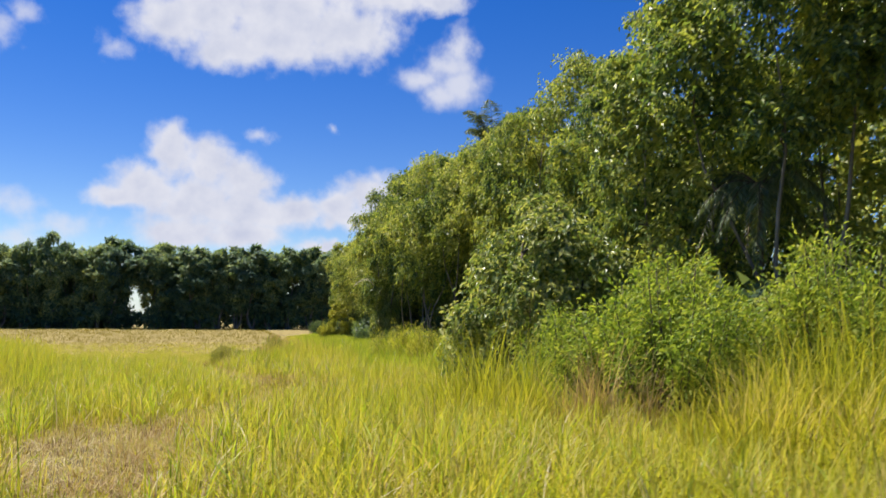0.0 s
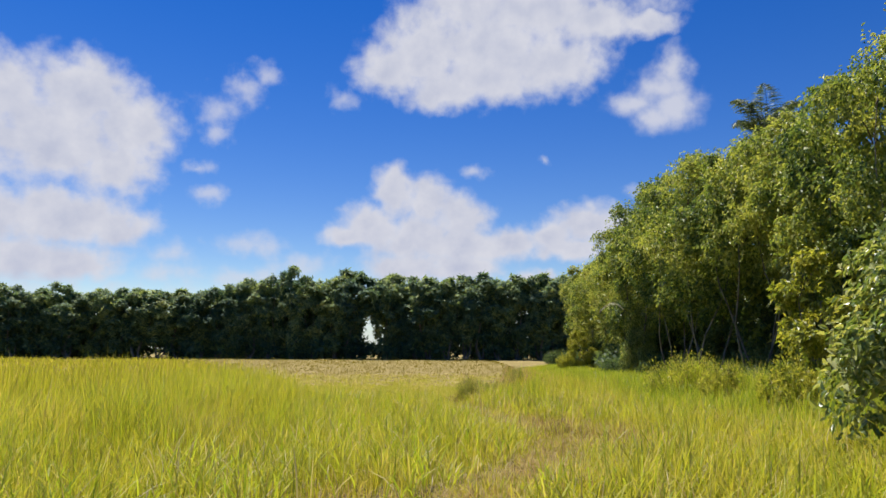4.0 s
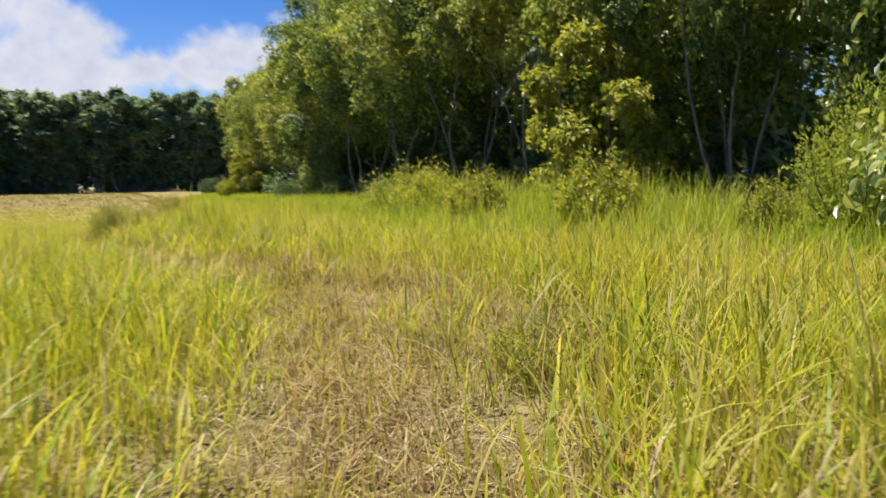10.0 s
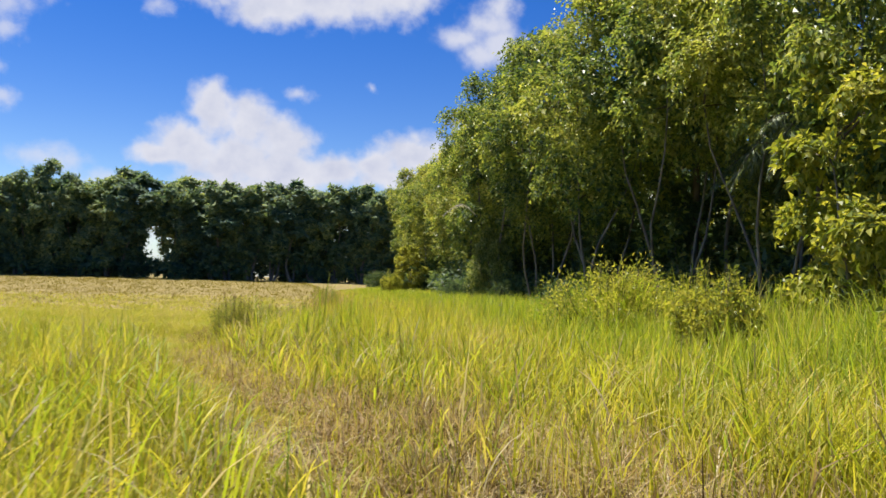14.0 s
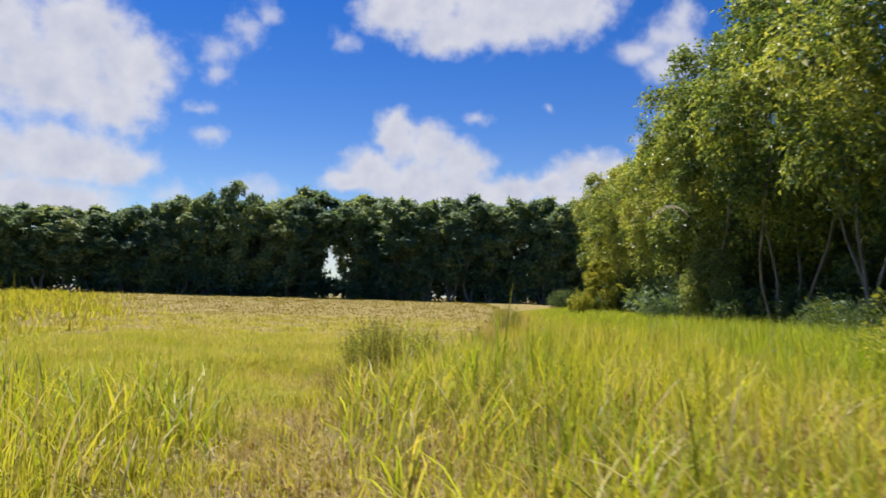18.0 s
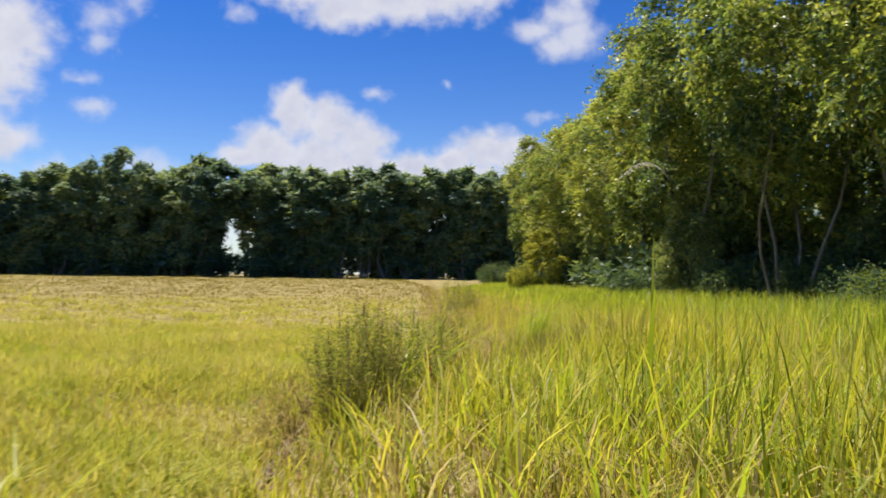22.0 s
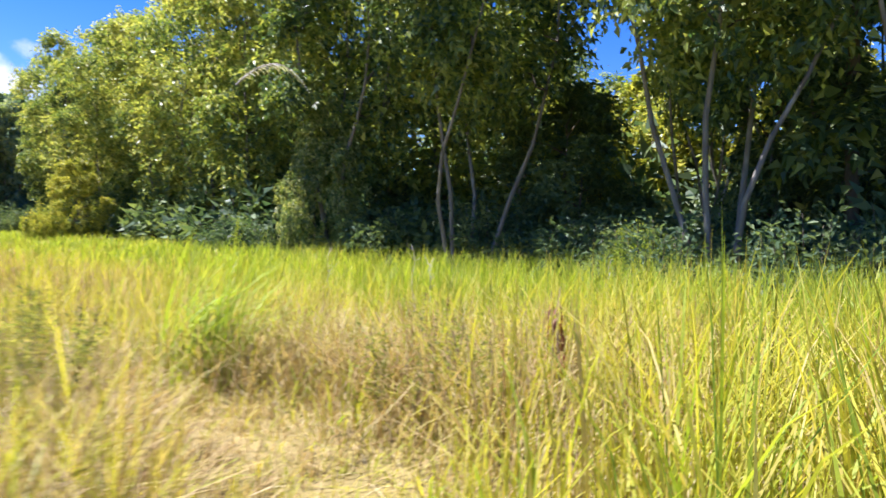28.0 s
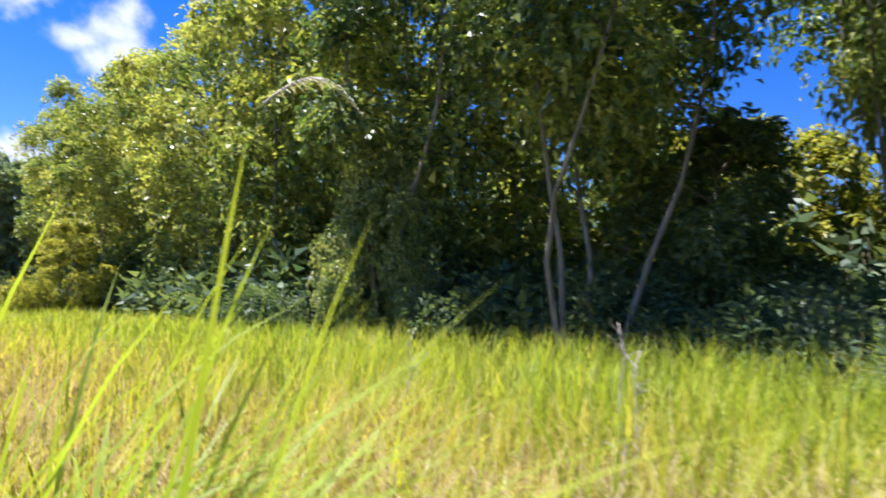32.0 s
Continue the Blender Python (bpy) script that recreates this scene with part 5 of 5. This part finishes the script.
tussock(8.7, 5.6, 3.0, 1.6, 2600, M_TALL, "big tussock of tall pale grass before the bushes", 73, 0.45, 0.012)
tussock(6.3, 8.6, 2.2, 0.9, 900, M_DRY, "big tussock of withered tall grass before the bushes", 74, 0.45, 0.012)
tussock(11.0, 12.8, 1.9, 1.3, 1500, M_TALL, "big tussock of tall pale grass before the bushes", 86, 0.45, 0.012)


# ---------------------------------------------------------------- weeds beside the path
def make_weed(seed, H, R, stems, label, heads=True, leaf=0.034):
    rng = np.random.default_rng(seed)
    root = new("weed_plant")
    for s in range(stems):
        a, o = rng.uniform(0, 2 * np.pi), R * np.sqrt(rng.uniform(0, 1))
        foot = np.array([np.cos(a) * o * 0.35, np.sin(a) * o * 0.35, -0.05])
        top = np.array([np.cos(a) * o, np.sin(a) * o, H * rng.uniform(0.64, 0.9) * (1 - 0.25 * (o / R) ** 2)])
        k = np.linspace(0, 1, 6)[:, None]
        pts = foot + (top - foot) * k + np.array([np.cos(a), np.sin(a), 0]) * 0.12 * o * np.sin(np.pi * k) + rng.normal(0, 0.016, (6, 3))
        st = part_np("stem", tube(pts, 0.0045 * (1 - 0.7 * k[:, 0]) + 0.0012, 5), M_STALK if H > 1.3 else M_WEED_STEM, root, smooth=True)
        n = 130
        t = rng.uniform(0.15, 1.0, n) ** 0.8
        c = np.stack([np.interp(t, k[:, 0], pts[:, i]) for i in range(3)], 1)
        d = unit(rng.normal(size=(n, 3)) + np.array([0, 0, 0.2]))
        Ls = leaf * rng.uniform(0.6, 1.4, n)
        part_np("leaves", leaves(rng, c + d * rng.uniform(0, 0.14, n)[:, None], d, Ls, Ls * 0.42), M_WEED, st)
        if heads and s % 2 == 0:
            m = 34
            t = rng.uniform(0.0, 0.16, m)
            c = pts[-1] + np.array([0, 0, 1.0]) * (t - 0.04)[:, None]
            d = unit(rng.normal(size=(m, 3)) + np.array([0, 0, 0.8]))
            part_np("seed_head", leaves(rng, c, d, np.full(m, 0.016), np.full(m, 0.008)), M_HEAD, st)
    return tagged(root, label, "weed", "weeds beside the path")


for seed, x, y, H, R, stems, label in [
        (91, 0.93, 34.75, 1.36, 0.42, 34, "bushy dark weed with brown seed heads beside the path"),
        (92, 1.2, 35.4, 1.32, 0.45, 30, "bushy dark weed with brown seed heads beside the path"),
        (97, 1.75, 35.75, 1.2, 0.45, 20, "bushy olive weed among tall grass beside the path"),
        (93, 3.1, 41.8, 1.2, 0.65, 34, "bushy weed at the edge of the pasture"),
        (94, 5.45, 39.75, 1.35, 0.35, 9, "thin branching weed with dark seed heads in the tall grass"),
        (98, 2.35, 15.75, 0.6, 0.4, 14, "low dark weed among dead grass in a worn spot"),
        (99, 2.9, 15.5, 0.55, 0.35, 12, "low dark weed among dead grass in a worn spot"),
        (95, 5.1, 52.3, 1.3, 0.8, 40, "bushy weed at the edge of the pasture"),
        (96, 5.2, 40.3, 1.2, 0.35, 7, "thin branching weed with dark seed heads in the tall grass")]:
    ob = make_weed(seed, H, R, stems, label, H > 0.8)
    ob.matrix_basis = put(ob, x, y, seed * 31)


def make_stalk(seed, H, twigs, label):
    """A bare dead stalk with short side twigs."""
    rng = np.random.default_rng(seed)
    root = new("dead_stalk")
    k = np.linspace(0, 1, 9)[:, None]
    pts = np.array([0, 0, -0.05]) + np.array([rng.uniform(-0.1, 0.1), rng.uniform(-0.1, 0.1), H]) * k + rng.normal(0, 0.018, (9, 3))
    part_np("stem", tube(pts, 0.010 * (1 - 0.6 * k[:, 0]), 6), M_STALK_PALE, root, smooth=True)
    for n in range(twigs):
        t = rng.uniform(0.45, 0.95)
        p0 = np.array([np.interp(t, k[:, 0], pts[:, i]) for i in range(3)])
        a = rng.uniform(0, 6.28)
        e = p0 + np.array([np.cos(a), np.sin(a), rng.uniform(0.4, 1.2)]) * rng.uniform(0.05, 0.16)
        q = np.linspace(0, 1, 4)[:, None]
        part_np("twig", tube(p0 + (e - p0) * q + rng.normal(0, 0.004, (4, 3)), 0.0045 * (1 - 0.6 * q[:, 0]), 5), M_STALK_PALE, root, smooth=True)
    return tagged(root, label, "dead stalk", "dead stalks")


for seed, x, y, H in [(101, 8.34, 43.6, 1.42), (102, 9.0, 46.4, 1.3), (103, 8.9, 43.9, 1.25), (104, 8.0, 36.0, 1.35), (105, 9.6, 41.6, 1.3)]:
    ob = make_stalk(seed, H, 9, "bare pale dead stalk standing in the tall grass")
    ob.matrix_basis = put(ob, x, y, seed * 40)


def make_withered(seed, H, leaves_, label):
    """A stalk with curled hanging leaves."""
    rng = np.random.default_rng(seed)
    root = new("withered_weed")
    k = np.linspace(0, 1, 7)[:, None]
    pts = np.array([0, 0, -0.05]) + np.array([0.08, -0.05, H]) * k + rng.normal(0, 0.012, (7, 3))
    part_np("stem", tube(pts, 0.008 * (1 - 0.6 * k[:, 0]), 6), M_STALK, root, smooth=True)
    for n in range(leaves_):
        t = rng.uniform(0.55, 1.0)
        p0 = np.array([np.interp(t, k[:, 0], pts[:, i]) for i in range(3)])
        a = rng.uniform(0, 6.28)
        L_, W_ = rng.uniform(0.12, 0.24), rng.uniform(0.010, 0.020)
        s = np.linspace(0, 1, 8)
        mid = p0 + np.stack([np.cos(a) * 0.05 * np.sin(s * 2.2), np.sin(a) * 0.05 * np.sin(s * 2.2), 0.04 * np.sin(s * 3) - L_ * s], 1)
        tw = a + 1.57 + s * rng.uniform(-1.6, 1.6)
        side = np.stack([np.cos(tw), np.sin(tw), 0 * s], 1) * (W_ * np.sin(np.pi * (0.08 + 0.9 * s)))[:, None]
        v = np.stack([mid - side, mid + np.array([np.cos(a), np.sin(a), 0]) * 0.008, mid + side], 1).reshape(-1, 3)
        q = [[3 * i + j, 3 * i + j + 1, 3 * i + j + 4, 3 * i + j + 3] for i in range(7) for j in range(2)]
        part_np("leaf", (v, q, []), M_RUST, root, smooth=True)
    return tagged(root, label, "withered weed", "withered weeds")


for seed, x, y, H in [(111, 6.05, 39.58, 1.2), (112, 5.85, 39.4, 1.1), (113, 6.3, 39.8, 1.15), (114, 1.75, 35.1, 0.78)]:
    ob = make_withered(seed, H, 7, "withered weed with hanging rust-brown leaves in the tall grass")
    ob.matrix_basis = put(ob, x, y, seed * 40)
